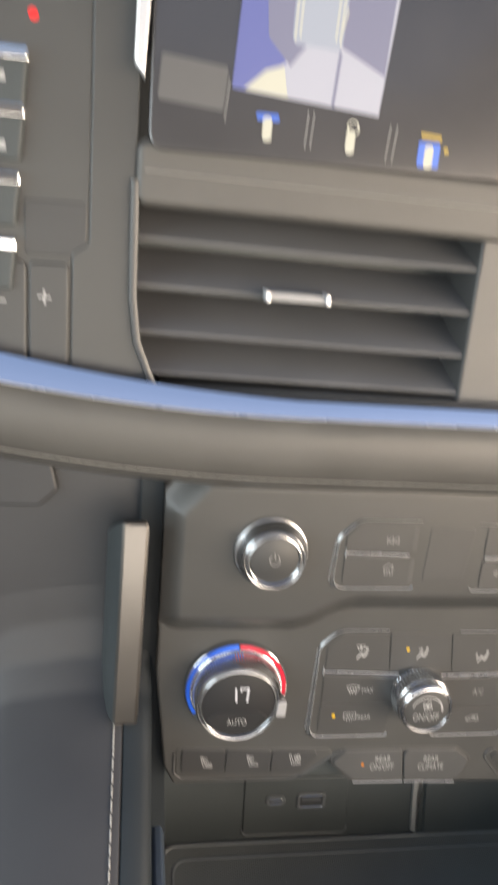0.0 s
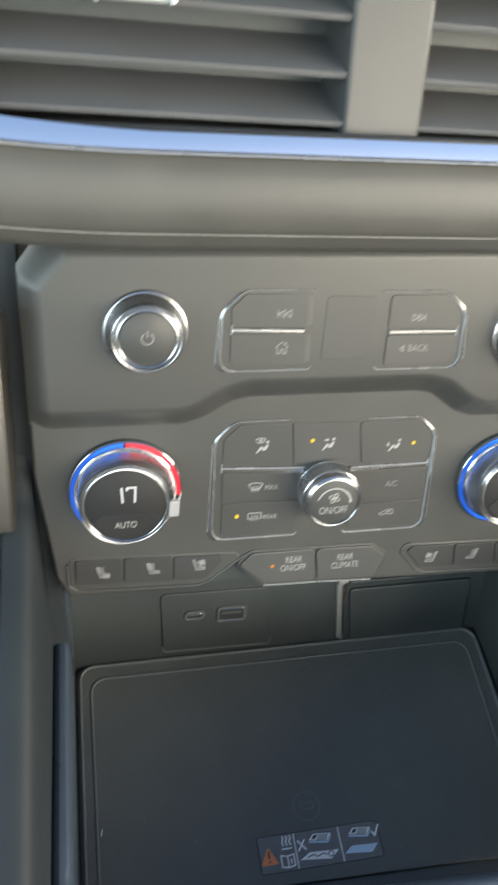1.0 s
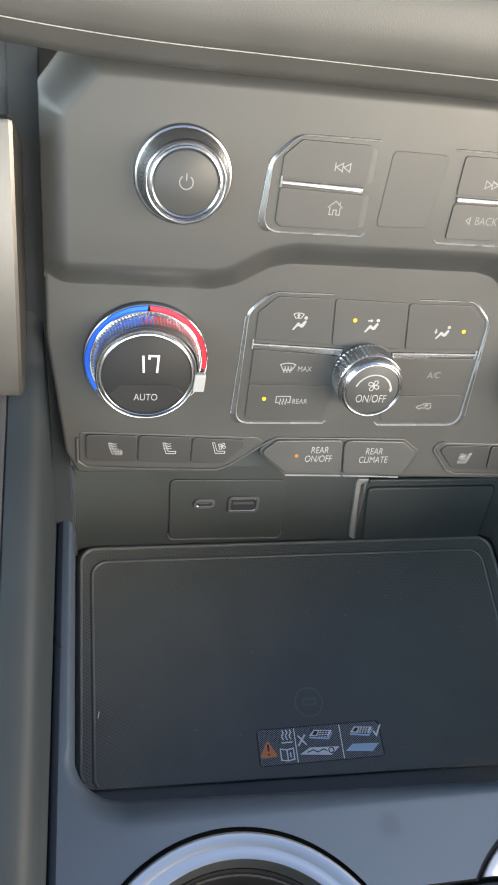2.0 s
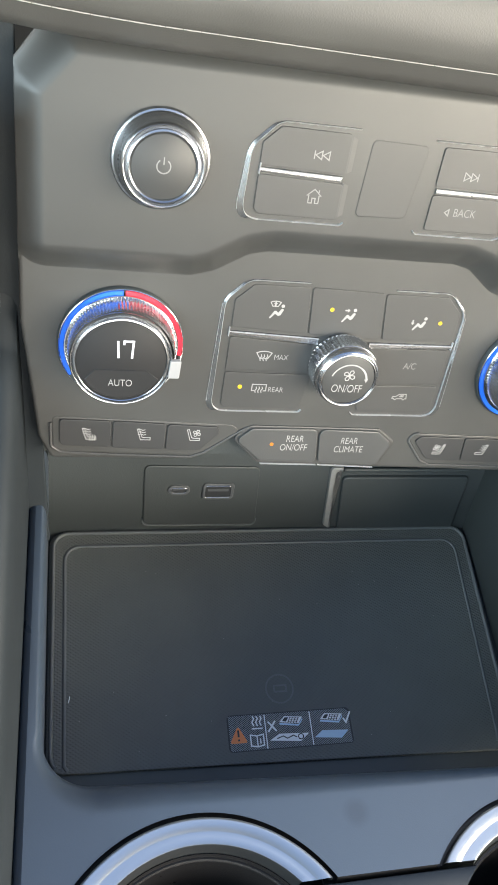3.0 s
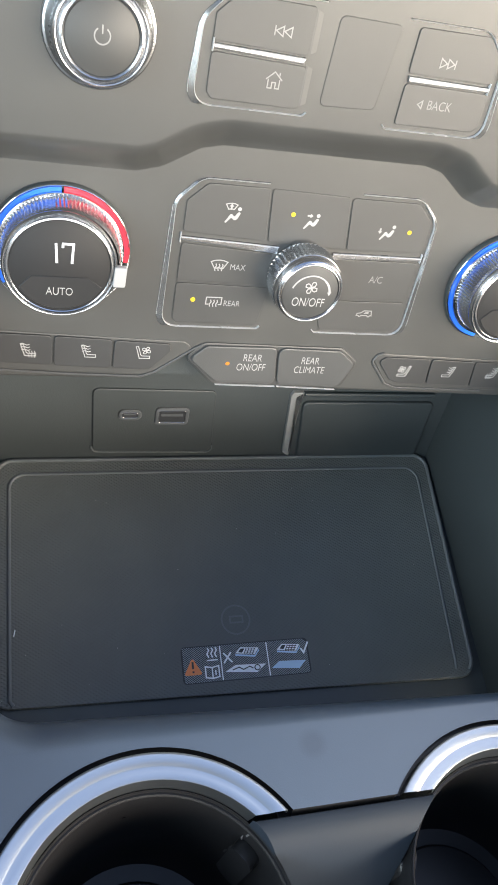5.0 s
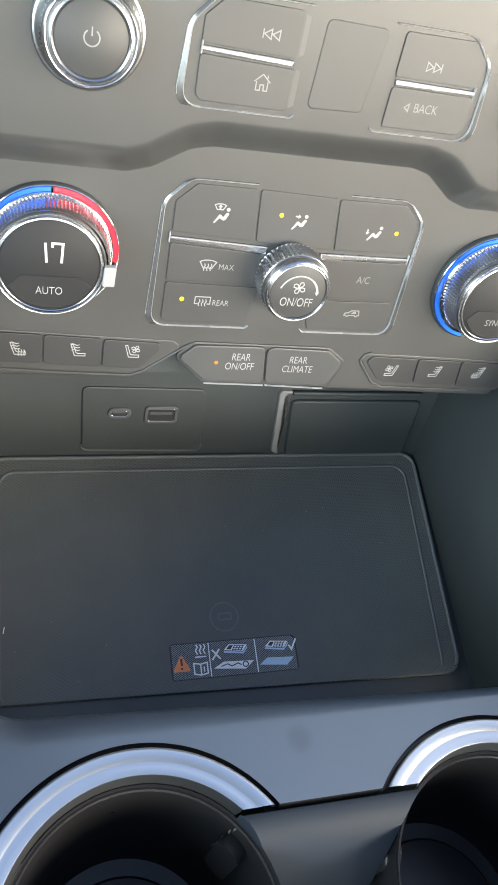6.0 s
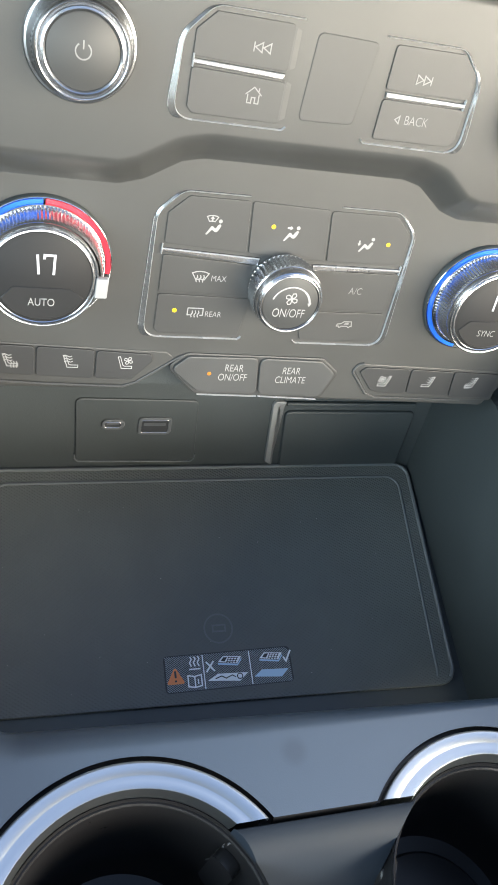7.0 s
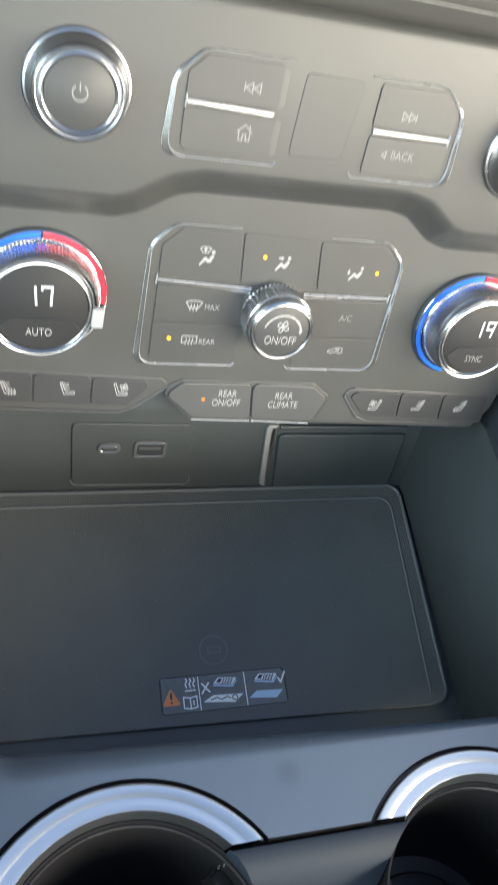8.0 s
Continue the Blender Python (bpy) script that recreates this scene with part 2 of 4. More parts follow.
def lathe(profile, cx, cz, seg=64, knurl=None, bm=None, cap=True, lean=0.0):
    """Turns (radius, y) round the axis through (cx, cz). knurl: (first, last, count, depth) rows of the profile that are ribbed."""
    own = bmesh.new() if bm is None else bm
    rows = []
    for i, (r, y) in enumerate(profile):
        row = []
        for j in range(seg):
            rr = r
            if knurl and knurl[0] <= i <= knurl[1] and j % 2:
                rr = r - knurl[3]
            a = 2 * math.pi * j / seg
            row.append(own.verts.new((cx + rr * math.sin(a), y, cz - lean * y + rr * math.cos(a))))
        rows.append(row)
    for a, b in zip(rows, rows[1:]):
        for j in range(seg):
            own.faces.new((a[j], a[(j + 1) % seg], b[(j + 1) % seg], b[j]))
    if cap:
        own.faces.new(rows[-1])
    return own


def arc_band(cx, cz, r0, r1, a0, a1, y0, y1, n=40):
    """A flat curved band from angle a0 to a1 (degrees clockwise from the top)."""
    out = []
    for i in range(n + 1):
        a = radians(a0 + (a1 - a0) * i / n)
        out.append((cx + r1 * math.sin(a), cz + r1 * math.cos(a)))
    for i in range(n, -1, -1):
        a = radians(a0 + (a1 - a0) * i / n)
        out.append((cx + r0 * math.sin(a), cz + r0 * math.cos(a)))
    own = bmesh.new()
    m = n + 1
    f = [own.verts.new((x, y0, z)) for x, z in out]
    b = [own.verts.new((x, y1, z)) for x, z in out]
    for i in range(n):
        o, p = i, 2 * m - 1 - i
        own.faces.new((f[o], f[o + 1], f[p - 1], f[p]))
        own.faces.new((b[o], b[p], b[p - 1], b[o + 1]))
    for i in range(2 * m):
        j = (i + 1) % (2 * m)
        own.faces.new((f[i], b[i], b[j], f[j]))
    return own


def strokes(lines, w, y, ox=0.0, oz=0.0, s=1.0, t=0.12):
    """Printed line work: each line is a list of (x, z); a closed shape ends where it began. Face at y, t thick."""
    own = bmesh.new()
    for line in lines:
        pts = [Vector((ox + x * s, oz + z * s)) for x, z in line]
        closed = (pts[0] - pts[-1]).length < 1e-5 and len(pts) > 2
        if closed:
            pts = pts[:-1]
        m = len(pts)
        ring = []
        for i, p in enumerate(pts):
            a = pts[i - 1] if (i or closed) else None
            b = pts[(i + 1) % m] if (i + 1 < m or closed) else None
            d1 = (p - a).normalized() if a is not None else (b - p).normalized()
            d2 = (b - p).normalized() if b is not None else d1
            d = (d1 + d2)
            d = d.normalized() if d.length > 1e-4 else d1
            nrm = Vector((-d.y, d.x)) * (w / 2 / max(0.45, d.dot(d1)))
            ring.append([own.verts.new((q.x, yy, q.y)) for yy in (y, y + t) for q in (p + nrm, p - nrm)])
        for i in range(m if closed else m - 1):
            r, q = ring[i], ring[(i + 1) % m]
            own.faces.new((r[0], q[0], q[1], r[1]))
            own.faces.new((r[0], r[2], q[2], q[0]))
            own.faces.new((r[1], q[1], q[3], r[3]))
        if not closed:
            for r in (ring[0], ring[-1]):
                own.faces.new((r[0], r[1], r[3], r[2]))
    return own


def circle(cx, cz, r, n=14, a0=0, a1=360):
    return [(cx + r * math.sin(radians(a0 + (a1 - a0) * i / n)), cz + r * math.cos(radians(a0 + (a1 - a0) * i / n))) for i in range(n + 1)]


def lettering(text, height, x, z, y, mat, parent, squeeze=0.82, name="lettering"):
    """Words in the built-in font, centred at (x, z), with capitals of that height."""
    cu = bpy.data.curves.new("words", "FONT")
    cu.body, cu.align_x, cu.align_y, cu.size, cu.extrude, cu.offset = text, "CENTER", "CENTER", height / 0.70, 0.05, -0.012 * height
    tmp = bpy.data.objects.new("words", cu)
    me = bpy.data.meshes.new_from_object(tmp)
    bpy.data.objects.remove(tmp)
    me.transform(Matrix.Diagonal((K, K, K, 1)) @ Matrix.Translation((x, y, z)) @ pose(0, 0, 0, 90) @ Matrix.Diagonal((squeeze, 1, 1, 1)))
    me.name = name
    me.materials.append(mat)
    ob = new(name, me)
    ob.parent = parent
    return ob


def disc(cx, cz, r, y, t, mat, parent, name, label=""):
    return part(name, prism(circle(cx, cz, r, 18)[:-1], y, y + t), mat, parent, label, smooth=False)


# ---- icons, drawn about their own middle, some 8 mm across ----
POWER = [circle(0, 0, 2.6, 18, 35, 325), [(0, 0.6), (0, 3.4)]]
SKIP_BACK = [[(-3.6, -1.8), (-3.6, 1.8)], [(-0.2, 1.8), (-3.2, 0), (-0.2, -1.8), (-0.2, 1.8)], [(3.2, 1.8), (0.2, 0), (3.2, -1.8), (3.2, 1.8)]]
SKIP_ON = [[(-x, z) for x, z in line] for line in SKIP_BACK]
HOME = [[(-3.4, 0.2), (0, 3.2), (3.4, 0.2)], [(-2.4, 0.4), (-2.4, -3), (-0.7, -3), (-0.7, -0.8), (0.8, -0.8), (0.8, -3), (2.4, -3), (2.4, 0.4)], [(2.1, 1.8), (2.1, 3.0)]]
AIR_FLOW_SEAT = [(-3.0, -2.5), (-2.3, -2.6), (-0.5, -0.4), (0.6, -1.2), (1.3, -1.3), (2.0, -0.8), (3.1, 1.6), (2.5, 2.1), (1.8, 1.7), (0.8, 0.0), (-0.2, 1.0), (-0.9, 1.0)]
AIR_ARROW = [(-1.3, -0.35), (0.1, -0.35), (0.1, -0.95), (1.3, 0.0), (0.1, 0.95), (0.1, 0.35), (-1.3, 0.35)]
SHIELD = [[(-3.8, 1.6), (-2, 2.3), (0, 2.5), (2, 2.3), (3.8, 1.6), (1.9, -1.6), (0, -1.2), (-1.9, -1.6), (-3.8, 1.6)]]
WAVES = [[(x, 0.7), (x + 0.35, -0.3), (x - 0.35, -1.6), (x, -2.8)] for x in (-1.5, 0, 1.5)]
REAR_GLASS = [[(-3.6, 2.0), (3.6, 2.0), (3.6, -1.6), (2.2, -1.6)], [(-2.2, -1.6), (-3.6, -1.6), (-3.6, 2.0)]] + WAVES
SEAT = [[(-2.0, 3.2), (-2.9, 3.0), (-1.2, -2.8), (3.2, -2.8), (3.2, -1.6), (0.1, -1.6), (-0.6, -1.2), (-2.0, 3.2)]]
HEAT_BACK = [[(-2.9 + 0.2 * i, 2.6 - 1.3 * i), (-1.6 + 0.2 * i, 3.0 - 1.3 * i), (-0.4 + 0.2 * i, 2.4 - 1.3 * i), (0.7 + 0.2 * i, 2.8 - 1.3 * i)] for i in range(3)]
HEAT_BASE = [[(0.4 + 1.1 * i, -0.4), (0.7 + 1.1 * i, -1.4), (0.3 + 1.1 * i, -2.6), (0.6 + 1.1 * i, -3.6)] for i in range(3)]
PETAL = [(0.0, 0.25), (0.95, 1.0), (1.15, 2.1), (0.35, 2.75), (-0.6, 2.3), (-0.55, 1.2), (0.0, 0.25)]
FAN = [[(x * math.cos(a) + z * math.sin(a), z * math.cos(a) - x * math.sin(a)) for x, z in PETAL] for a in (0.35, 1.92, 3.49, 5.06)]
CAR_AIR = [[(-3.9, -0.9), (-3.7, 0.2), (-1.9, 0.5), (-0.4, 1.7), (3.4, 1.7), (3.9, -0.9), (3.1, -0.9), (2.7, -1.5), (2.1, -1.5), (1.7, -0.9), (-1.5, -0.9), (-1.9, -1.5), (-2.5, -1.5), (-2.9, -0.9), (-3.9, -0.9)], [(-0.2, 0.3), (1.9, 0.3), (1.9, 0.9), (0.4, 0.9)]]


def icon(lines, x, z, y, parent, s=1.0, w=0.5, mat=None, name="icon"):
    return part(name, strokes(lines, w, y, x, z, s), mat or M_WHITE, parent, smooth=False)


def air_icon(x, z, y, parent, arrow, turn):
    """A seated figure in profile with an arrow of air: arrow is the arrow's place beside the figure, turn its direction in degrees."""
    part("icon", prism([(x + 0.92 * u, z + 0.92 * v) for u, v in rounded(AIR_FLOW_SEAT, 0.3, 2)], y, y + 0.12), M_WHITE, parent, smooth=False)
    part("icon", prism(circle(x + 2.3, z + 3.0, 0.72, 14)[:-1], y, y + 0.12), M_WHITE, parent, smooth=False)
    c, d = math.cos(radians(turn)), math.sin(radians(turn))
    part("icon", prism([(x + arrow[0] + 0.85 * (c * u - d * v), z + arrow[1] + 0.85 * (d * u + c * v)) for u, v in AIR_ARROW], y, y + 0.12), M_WHITE, parent, smooth=False)


# ================= structure: the cabin round the dash (world metres) =================
M_LINER = material("headliner", (0.13, 0.12, 0.11), 0.9, grain=0.3, grain_scale=400)
M_DOOR = material("door_trim", (0.045, 0.043, 0.042), 0.6, grain=0.3, grain_scale=400)
M_FLOOR = material("carpet", (0.03, 0.03, 0.03), 0.95, grain=0.5, grain_scale=300)
M_TAN = material("rear_trim", (0.16, 0.12, 0.085), 0.7, grain=0.3, grain_scale=300)


def slab(name, x0, x1, y0, y1, z0, z1, mat, label, parent=None):
    bm = bmesh.new()
    bmesh.ops.create_cube(bm, size=1.0)
    for v in bm.verts:
        v.co = Vector((x0 + (v.co.x + 0.5) * (x1 - x0), y0 + (v.co.y + 0.5) * (y1 - y0), z0 + (v.co.z + 0.5) * (z1 - z0)))
    ob = part(name, bm, mat, parent, smooth=False, scale=1.0)
    if parent is None:
        tagged(ob, label, name.split("_")[0], kind="structure")
    return ob


slab("floor", -0.85, 0.85, -2.2, 0.9, 0.40, 0.45, M_FLOOR, "dark carpeted cabin floor")
slab("wall_back", -0.85, 0.85, -2.25, -2.2, 0.45, 1.30, M_TAN, "plain brown rear end of the cabin")
slab("trim_back", -0.85, 0.85, -2.25, -2.2, 1.74, 1.9, M_LINER, "pale header over the rear window")
slab("wall_front", -0.85, 0.85, 0.9, 0.95, 0.45, 1.35, M_DOOR, "plain dark bulkhead below the windscreen")
slab("dashboard_top", -0.85, 0.85, 0.10, 0.9, 1.40, 1.45, M_DOOR, "plain dark upper deck of the dashboard")
for side, s in (("left", -1), ("right", 1)):
    xa, xb = sorted((s * 0.85, s * 0.90))
    slab("wall_%s" % side, xa, xb, -2.25, 0.95, 0.40, 1.27, M_DOOR, "plain dark door trim below the side windows")
    slab("pillar_%s" % side, xa, xb, -1.16, -1.0, 1.27, 1.72, M_LINER, "pale rear pillar beside the side window")
    slab("trim_%s" % side, xa, xb, -2.25, 0.95, 1.72, 1.9, M_LINER, "pale roof rail above the side window")
# Unseen roof, with an opening added in the middle to let sky light in.
slab("ceiling", -0.85, 0.85, -2.2, -1.30, 1.9, 1.94, M_LINER, "pale cloth headliner behind the added roof opening")
slab("ceiling_front", -0.85, 0.85, -0.62, -0.42, 1.9, 1.94, M_LINER, "pale cloth headliner ahead of the added roof opening")
for side, s in (("left", -1), ("right", 1)):
    xa, xb = sorted((s * 0.47, s * 0.85))
    slab("ceiling_%s" % side, xa, xb, -1.30, -0.62, 1.9, 1.94, M_LINER, "pale cloth headliner beside the added roof opening")

# ================= lower stack: climate panel =================
panel = thing("climate_control_panel", "charcoal climate control panel with chrome edging and two temperature dials", "control panel")
part("faceplate", prism(rounded([(-127, 6), (-121, -46), (-116, -56.8), (-57, -57.2), (-50.5, -54.4), (-34.5, -41.6), (-31, -41.6), (-27.2, -58.6), (30.5, -61.4), (114, -64.0), (121, -52), (127, 0), (127, 60), (-127, 60)], 2.5), 0, 46, 1.5, 4), M_FASCIA, panel)
part("notch_backing", prism([(-60, -59), (-24, -59), (-24, -36), (-60, -36)], 7, 10), M_DARK, panel, "dark recess beside the rear keys", smooth=False)


def trim_frame(parent, top, bottom, x_top, x_bottom, x_out, y, s, broad=2.3):
    """An open frame round one half of a button group: a satin channel, broad on its upright run, with a thin bright outer edge."""
    corners = [((x_top, top), 0.0), ((42.0, top), 3.0), ((50.4, top - 8.8), 3.4), ((x_out, bottom), 6.5), ((x_bottom + 1.2, bottom), 0.6), ((x_bottom, bottom + 1.2), 0.0)]
    path = []
    for i, (p, r) in enumerate(corners):
        p = Vector(p)
        if not r:
            path.append(p)
            continue
        a, b = (Vector(corners[i - 1][0]) - p).normalized(), (Vector(corners[i + 1][0]) - p).normalized()
        for k in range(9):
            f = k / 8
            path.append(p + a * r * (1 - f) ** 2 + b * r * f ** 2)
    dense = []
    for a, b in zip(path, path[1:]):
        m = max(1, int((b - a).length / 1.5))
        dense += [a + (b - a) * k / m for k in range(m)]
    dense.append(path[-1])
    pts = [Vector((s * p.x - 0.8, y, p.y)) for p in dense]
    up = Vector((0, -1, 0))
    span = top - bottom
    strip, inner = bmesh.new(), []
    rows = []
    for i, p in enumerate(pts[:-6]):
        d = (pts[i + 1] - pts[max(0, i - 1)]).normalized()
        side = d.cross(up).normalized() * -s
        upright = max(0.0, min(1.0, (abs(d.z) - 0.25) / 0.6))
        low = max(0.0, min(1.0, (top - p.z) / span))
        k = 0.22 + (broad * (0.32 + 0.68 * low) - 0.22) * upright * upright * (3 - 2 * upright)
        rows.append([strip.verts.new(p + side * q + up * h) for q, h in ((-0.2, -0.6), (0.0, 0.75), (0.12, 0.8), (k, 0.25), (k + 0.12, -0.6))])
        inner.append(p + side * k)
    for r, q in zip(rows, rows[1:]):
        for j in range(4):
            strip.faces.new((r[j], r[j + 1], q[j + 1], q[j]))
    for r in (rows[0], rows[-1]):
        strip.faces.new(r)
    frame_part = part("trim_frame", strip, M_CHANNEL, parent, "satin metal trim frame")
    part("bright_edge", sweep(pts, half_round(0.42, 1.0, 4)), M_EDGE, frame_part, "thin bright chrome edge")
    upright_run = [p for p in inner if bottom + 3 < p.z < top - 10]
    part("inner_edge", sweep(upright_run, half_round(0.24, 0.35, 4)), M_EDGE, frame_part, "thin bright chrome edge")
    return frame_part


def button(parent, outline, y, mat=None, rise=0.5, name="button", bevel=0.14):
    return part(name, prism(outline, y - rise, y + 2, bevel, 2), mat or M_BUTTON, parent)


YC = 0.0
for s in (-1, 1):
    trim_frame(panel, 28.0 if s < 0 else 27.0, -31.2 if s < 0 else -32.0, 18.0, 11.2, 50.8, YC, s)


def divider_bar(parent, a, b, y, wa, wb, end):
    """A bevelled bar from a to b, wa and wb wide, with a thin bright ridge and a small upright end."""
    ax, az, bx, bz = *a, *b
    bm = prism([(ax, az - wa / 2), (bx, bz - wb / 2), (bx, bz + wb / 2), (ax, az + wa / 2)] if ax < bx else [(bx, bz - wb / 2), (ax, az - wa / 2), (ax, az + wa / 2), (bx, bz + wb / 2)], y - 1.0, y + 1, 0.4, 2)
    bar = part("divider_bar", bm, M_BAR, parent, "satin metal divider bar")
    part("bright_edge", sweep([(ax, y - 0.9, az + wa / 2 - 0.25), (bx, y - 0.9, bz + wb / 2 - 0.25)], half_round(0.4, 0.45, 4)), M_EDGE, bar, "thin bright chrome edge")
    part("end_ridge", sweep([(end, y - 0.5, az - 1.6), (end + 0.1, y - 0.5, az + 2.2)], half_round(0.45, 0.7, 4)), M_EDGE, bar, "thin bright chrome edge")


divider_bar(panel, (-48.0, 5.6), (-11, 3.2), YC, 1.5, 3.0, -48.2)
divider_bar(panel, (48.0, 3.0), (11, 2.2), YC, 1.4, 2.6, 48.2)
# three air-direction keys over the bar
b = button(panel, rounded([(-47.5, 8), (-16.4, 6.2), (-18.2, 26.2), (-40.5, 26.2), (-47.5, 19.5)], 1.2), YC)
air_icon(-30.5, 14.8, -0.62, b, (-0.8, 3.7), 90)
icon(SHIELD, -31.3, 18.4, -0.62, b, 0.55, 0.34)
b = button(panel, rounded([(-15.6, 6.2), (15.4, 5.0), (12.6, 25.4), (-17.4, 26.2)], 1.0), YC)
air_icon(-0.6, 14.6, -0.62, b, (-0.8, 2.8), 0)
disc(-8.0, 17.4, 0.85, -0.7, 0.3, M_AMBER, b, "indicator_lamp", "lit amber indicator lamp")
b = button(panel, rounded([(16.2, 5.0), (47.5, 5.6), (47.5, 18.5), (40.5, 25.2), (13.4, 25.2)], 1.2), YC)
air_icon(30.6, 12.5, -0.62, b, (-3.0, 1.1), -90)
disc(39.8, 13.8, 0.85, -0.7, 0.3, M_AMBER, b, "indicator_lamp", "lit amber indicator lamp")
# left and right keys under the bar
b = button(panel, rounded([(-47.5, 3.6), (-12.5, 1.4), (-12.5, -11.9), (-47.5, -11.4)], 1.0), YC)
icon(SHIELD + WAVES, -32.4, -4.4, -0.62, b, 0.84, 0.4)
lettering("MAX", 2.4, -25.2, -5.0, -0.58, M_WHITE, b)
b = button(panel, rounded([(-47.5, -12.4), (-11.0, -12.9), (-13.5, -29.6), (-46, -29.4), (-47.5, -27.5)], 1.0), YC)
icon(REAR_GLASS, -32.2, -19.6, -0.62, b, 0.84, 0.4)
lettering("REAR", 2.4, -25.0, -20.4, -0.58, M_WHITE, b)
disc(-40.4, -19.2, 0.9, -0.7, 0.3, M_AMBER, b, "indicator_lamp", "lit amber indicator lamp")
b = button(panel, rounded([(12.5, 1.0), (47.5, 1.2), (47.5, -15.6), (9.5, -16.3)], 1.0), YC)
lettering("A/C", 3.0, 32.0, -7.0, -0.58, M_DIM, b)
b = button(panel, rounded([(9.0, -17.3), (47.5, -16.6), (47.5, -28), (46, -30.2), (13.5, -30.4)], 1.0), YC)
icon(CAR_AIR, 31.4, -22.4, -0.62, b, 0.85, 0.42, M_DIM)

# fan knob
FX, FZ = -0.2, -6.0
fan = part("fan_knob", lathe([(12.9, 1.0), (13.3, -1.6), (13.7, -2.2), (13.7, -10.2), (13.3, -10.9), (12.9, -11.2)], FX, FZ, 96, (2, 3, 48, 0.8), cap=False), M_FRAME, panel, "knurled chrome fan knob", smooth=False)
part("front_ring", lathe([(12.9, -11.0), (13.2, -11.5), (13.15, -12.9), (12.9, -13.9), (12.5, -14.7), (12.2, -14.95), (11.95, -14.6), (11.75, -14.75), (11.5, -15.2), (11.2, -15.3), (11.0, -15.0), (10.9, -14.4)], FX, FZ, 96, cap=False), M_KNOB, fan, "smooth chrome front ring")
part("cap", lathe([(11.0, -14.2), (10.8, -14.8), (10.4, -14.95)], FX, FZ, 48), M_BUTTON, fan, "dark knob cap")
icon([circle(FX, FZ - 0.8, 7.6, 24, -72, 40)], 0, 0, -15.1, fan, 1, 0.55)
icon([circle(FX, FZ - 0.8, 7.6, 12, 40, 80)], 0, 0, -15.1, fan, 1, 0.8)
part("icon", prism([(FX + 6.6, FZ + 0.4), (FX + 8.2, FZ + 0.6), (FX + 7.5, FZ - 1.0)], -15.1, -14.98), M_WHITE, fan, smooth=False)
icon(FAN, FX, FZ + 2.0, -15.1, fan, 0.92, 0.36)
lettering("ON/OFF", 3.6, FX, FZ - 4.2, -15.05, M_WHITE, fan, 0.7)



def temperature_dial(cx, cz, digits, word, blue_from, red_to, tab_at):
    dial = part("temperature_dial", lathe([(24.2, 0.6), (24.2, -1.4), (23.8, -2.0), (22.6, -2.0)], cx, cz, 96, cap=False), M_DARK, panel, "round temperature dial")
    part("cold_ring", arc_band(cx, cz, 21.7, 23.2, blue_from, -1, -2.6, 0), M_BLUE, dial, "blue cold scale", smooth=False)
    part("warm_ring", arc_band(cx, cz, 21.7, 23.2, 1, red_to, -2.6, 0), M_RED, dial, "red warm scale", smooth=False)

    def rim(r, y, w):
        return sweep([Vector((cx + r * math.sin(2 * math.pi * i / 72), y, cz + r * math.cos(2 * math.pi * i / 72))) for i in range(72)], half_round(w, 0.5, 4), True)

    part("outer_rim", rim(23.6, -2.0, 0.5), M_CHROME, dial, "thin chrome rim")
    part("inner_rim", rim(21.3, -2.8, 0.6), M_CHROME, dial, "thin chrome rim")
    part("grip", lathe([(21.1, 0), (20.9, -3.2), (20.5, -3.8), (19.5, -11.2), (19.2, -12.0), (19.0, -12.6), (18.8, -13.4)], cx, cz, 192, (2, 3, 96, 0.36), cap=False, lean=0.07), M_GRIP, dial, "knurled chrome grip", smooth=False)
    part("bezel", lathe([(18.9, -13.0), (19.1, -14.0), (18.9, -15.0), (18.5, -15.6), (18.2, -15.5), (18.0, -15.0), (17.8, -15.5), (17.4, -16.0), (16.9, -16.1), (16.6, -15.8), (16.5, -15.2)], cx - 0.8, cz, 96, cap=False, lean=0.07), M_GRIP, dial, "double chrome bezel")
    part("display", lathe([(16.7, -14.8), (16.5, -15.6), (16.1, -15.8)], cx - 0.8, cz, 64, lean=0.07), M_DISPLAY, dial, "black dial display")
    fz = cz + 1.1
    seg = {"1": [[(0.5, 0), (0.0, 8.4)]],
           "7": [[(-0.1, 6.6), (0, 8.3), (4.0, 8.3), (3.6, 0)]],
           "9": [[(4.0, 4.4), (0.4, 4.4), (0, 8.3), (4.0, 8.3), (3.6, 0)]]}
    for d, dx in zip(digits, (-2.4, -0.1)):
        part("digit", strokes(seg[d], 0.85, -16.05, cx + dx, fz + 1.6, 0.84), M_DIGIT, dial, "lit white digit", smooth=False)
    key = part("key", prism([(x, z) for x, z in circle(cx - 0.8, fz, 15.6, 30, 116, 244)[:-1]] + [(cx - 10.3, fz - 3.4), (cx + 8.7, fz - 3.4)], -16.2, -15.1, 0.25, 1), M_DISPLAY, dial, "dark lower key")
    lettering(word, 2.9, cx - 0.9, fz - 8.9, -16.3, M_WHITE if tab_at else M_DIM, key, 0.78)
    if tab_at is not None:
        bm = prism(rounded([(-2.2, -3.8), (2.0, -3.8), (2.4, 3.6), (-1.8, 3.6)], 0.6), -16.4, -14.2, 0.3, 2)
        bmesh.ops.translate(bm, verts=bm.verts, vec=(cx + tab_at[0], 0, cz + tab_at[1]))
        part("pointer", bm, M_TAB, dial, "white temperature pointer")
    return dial


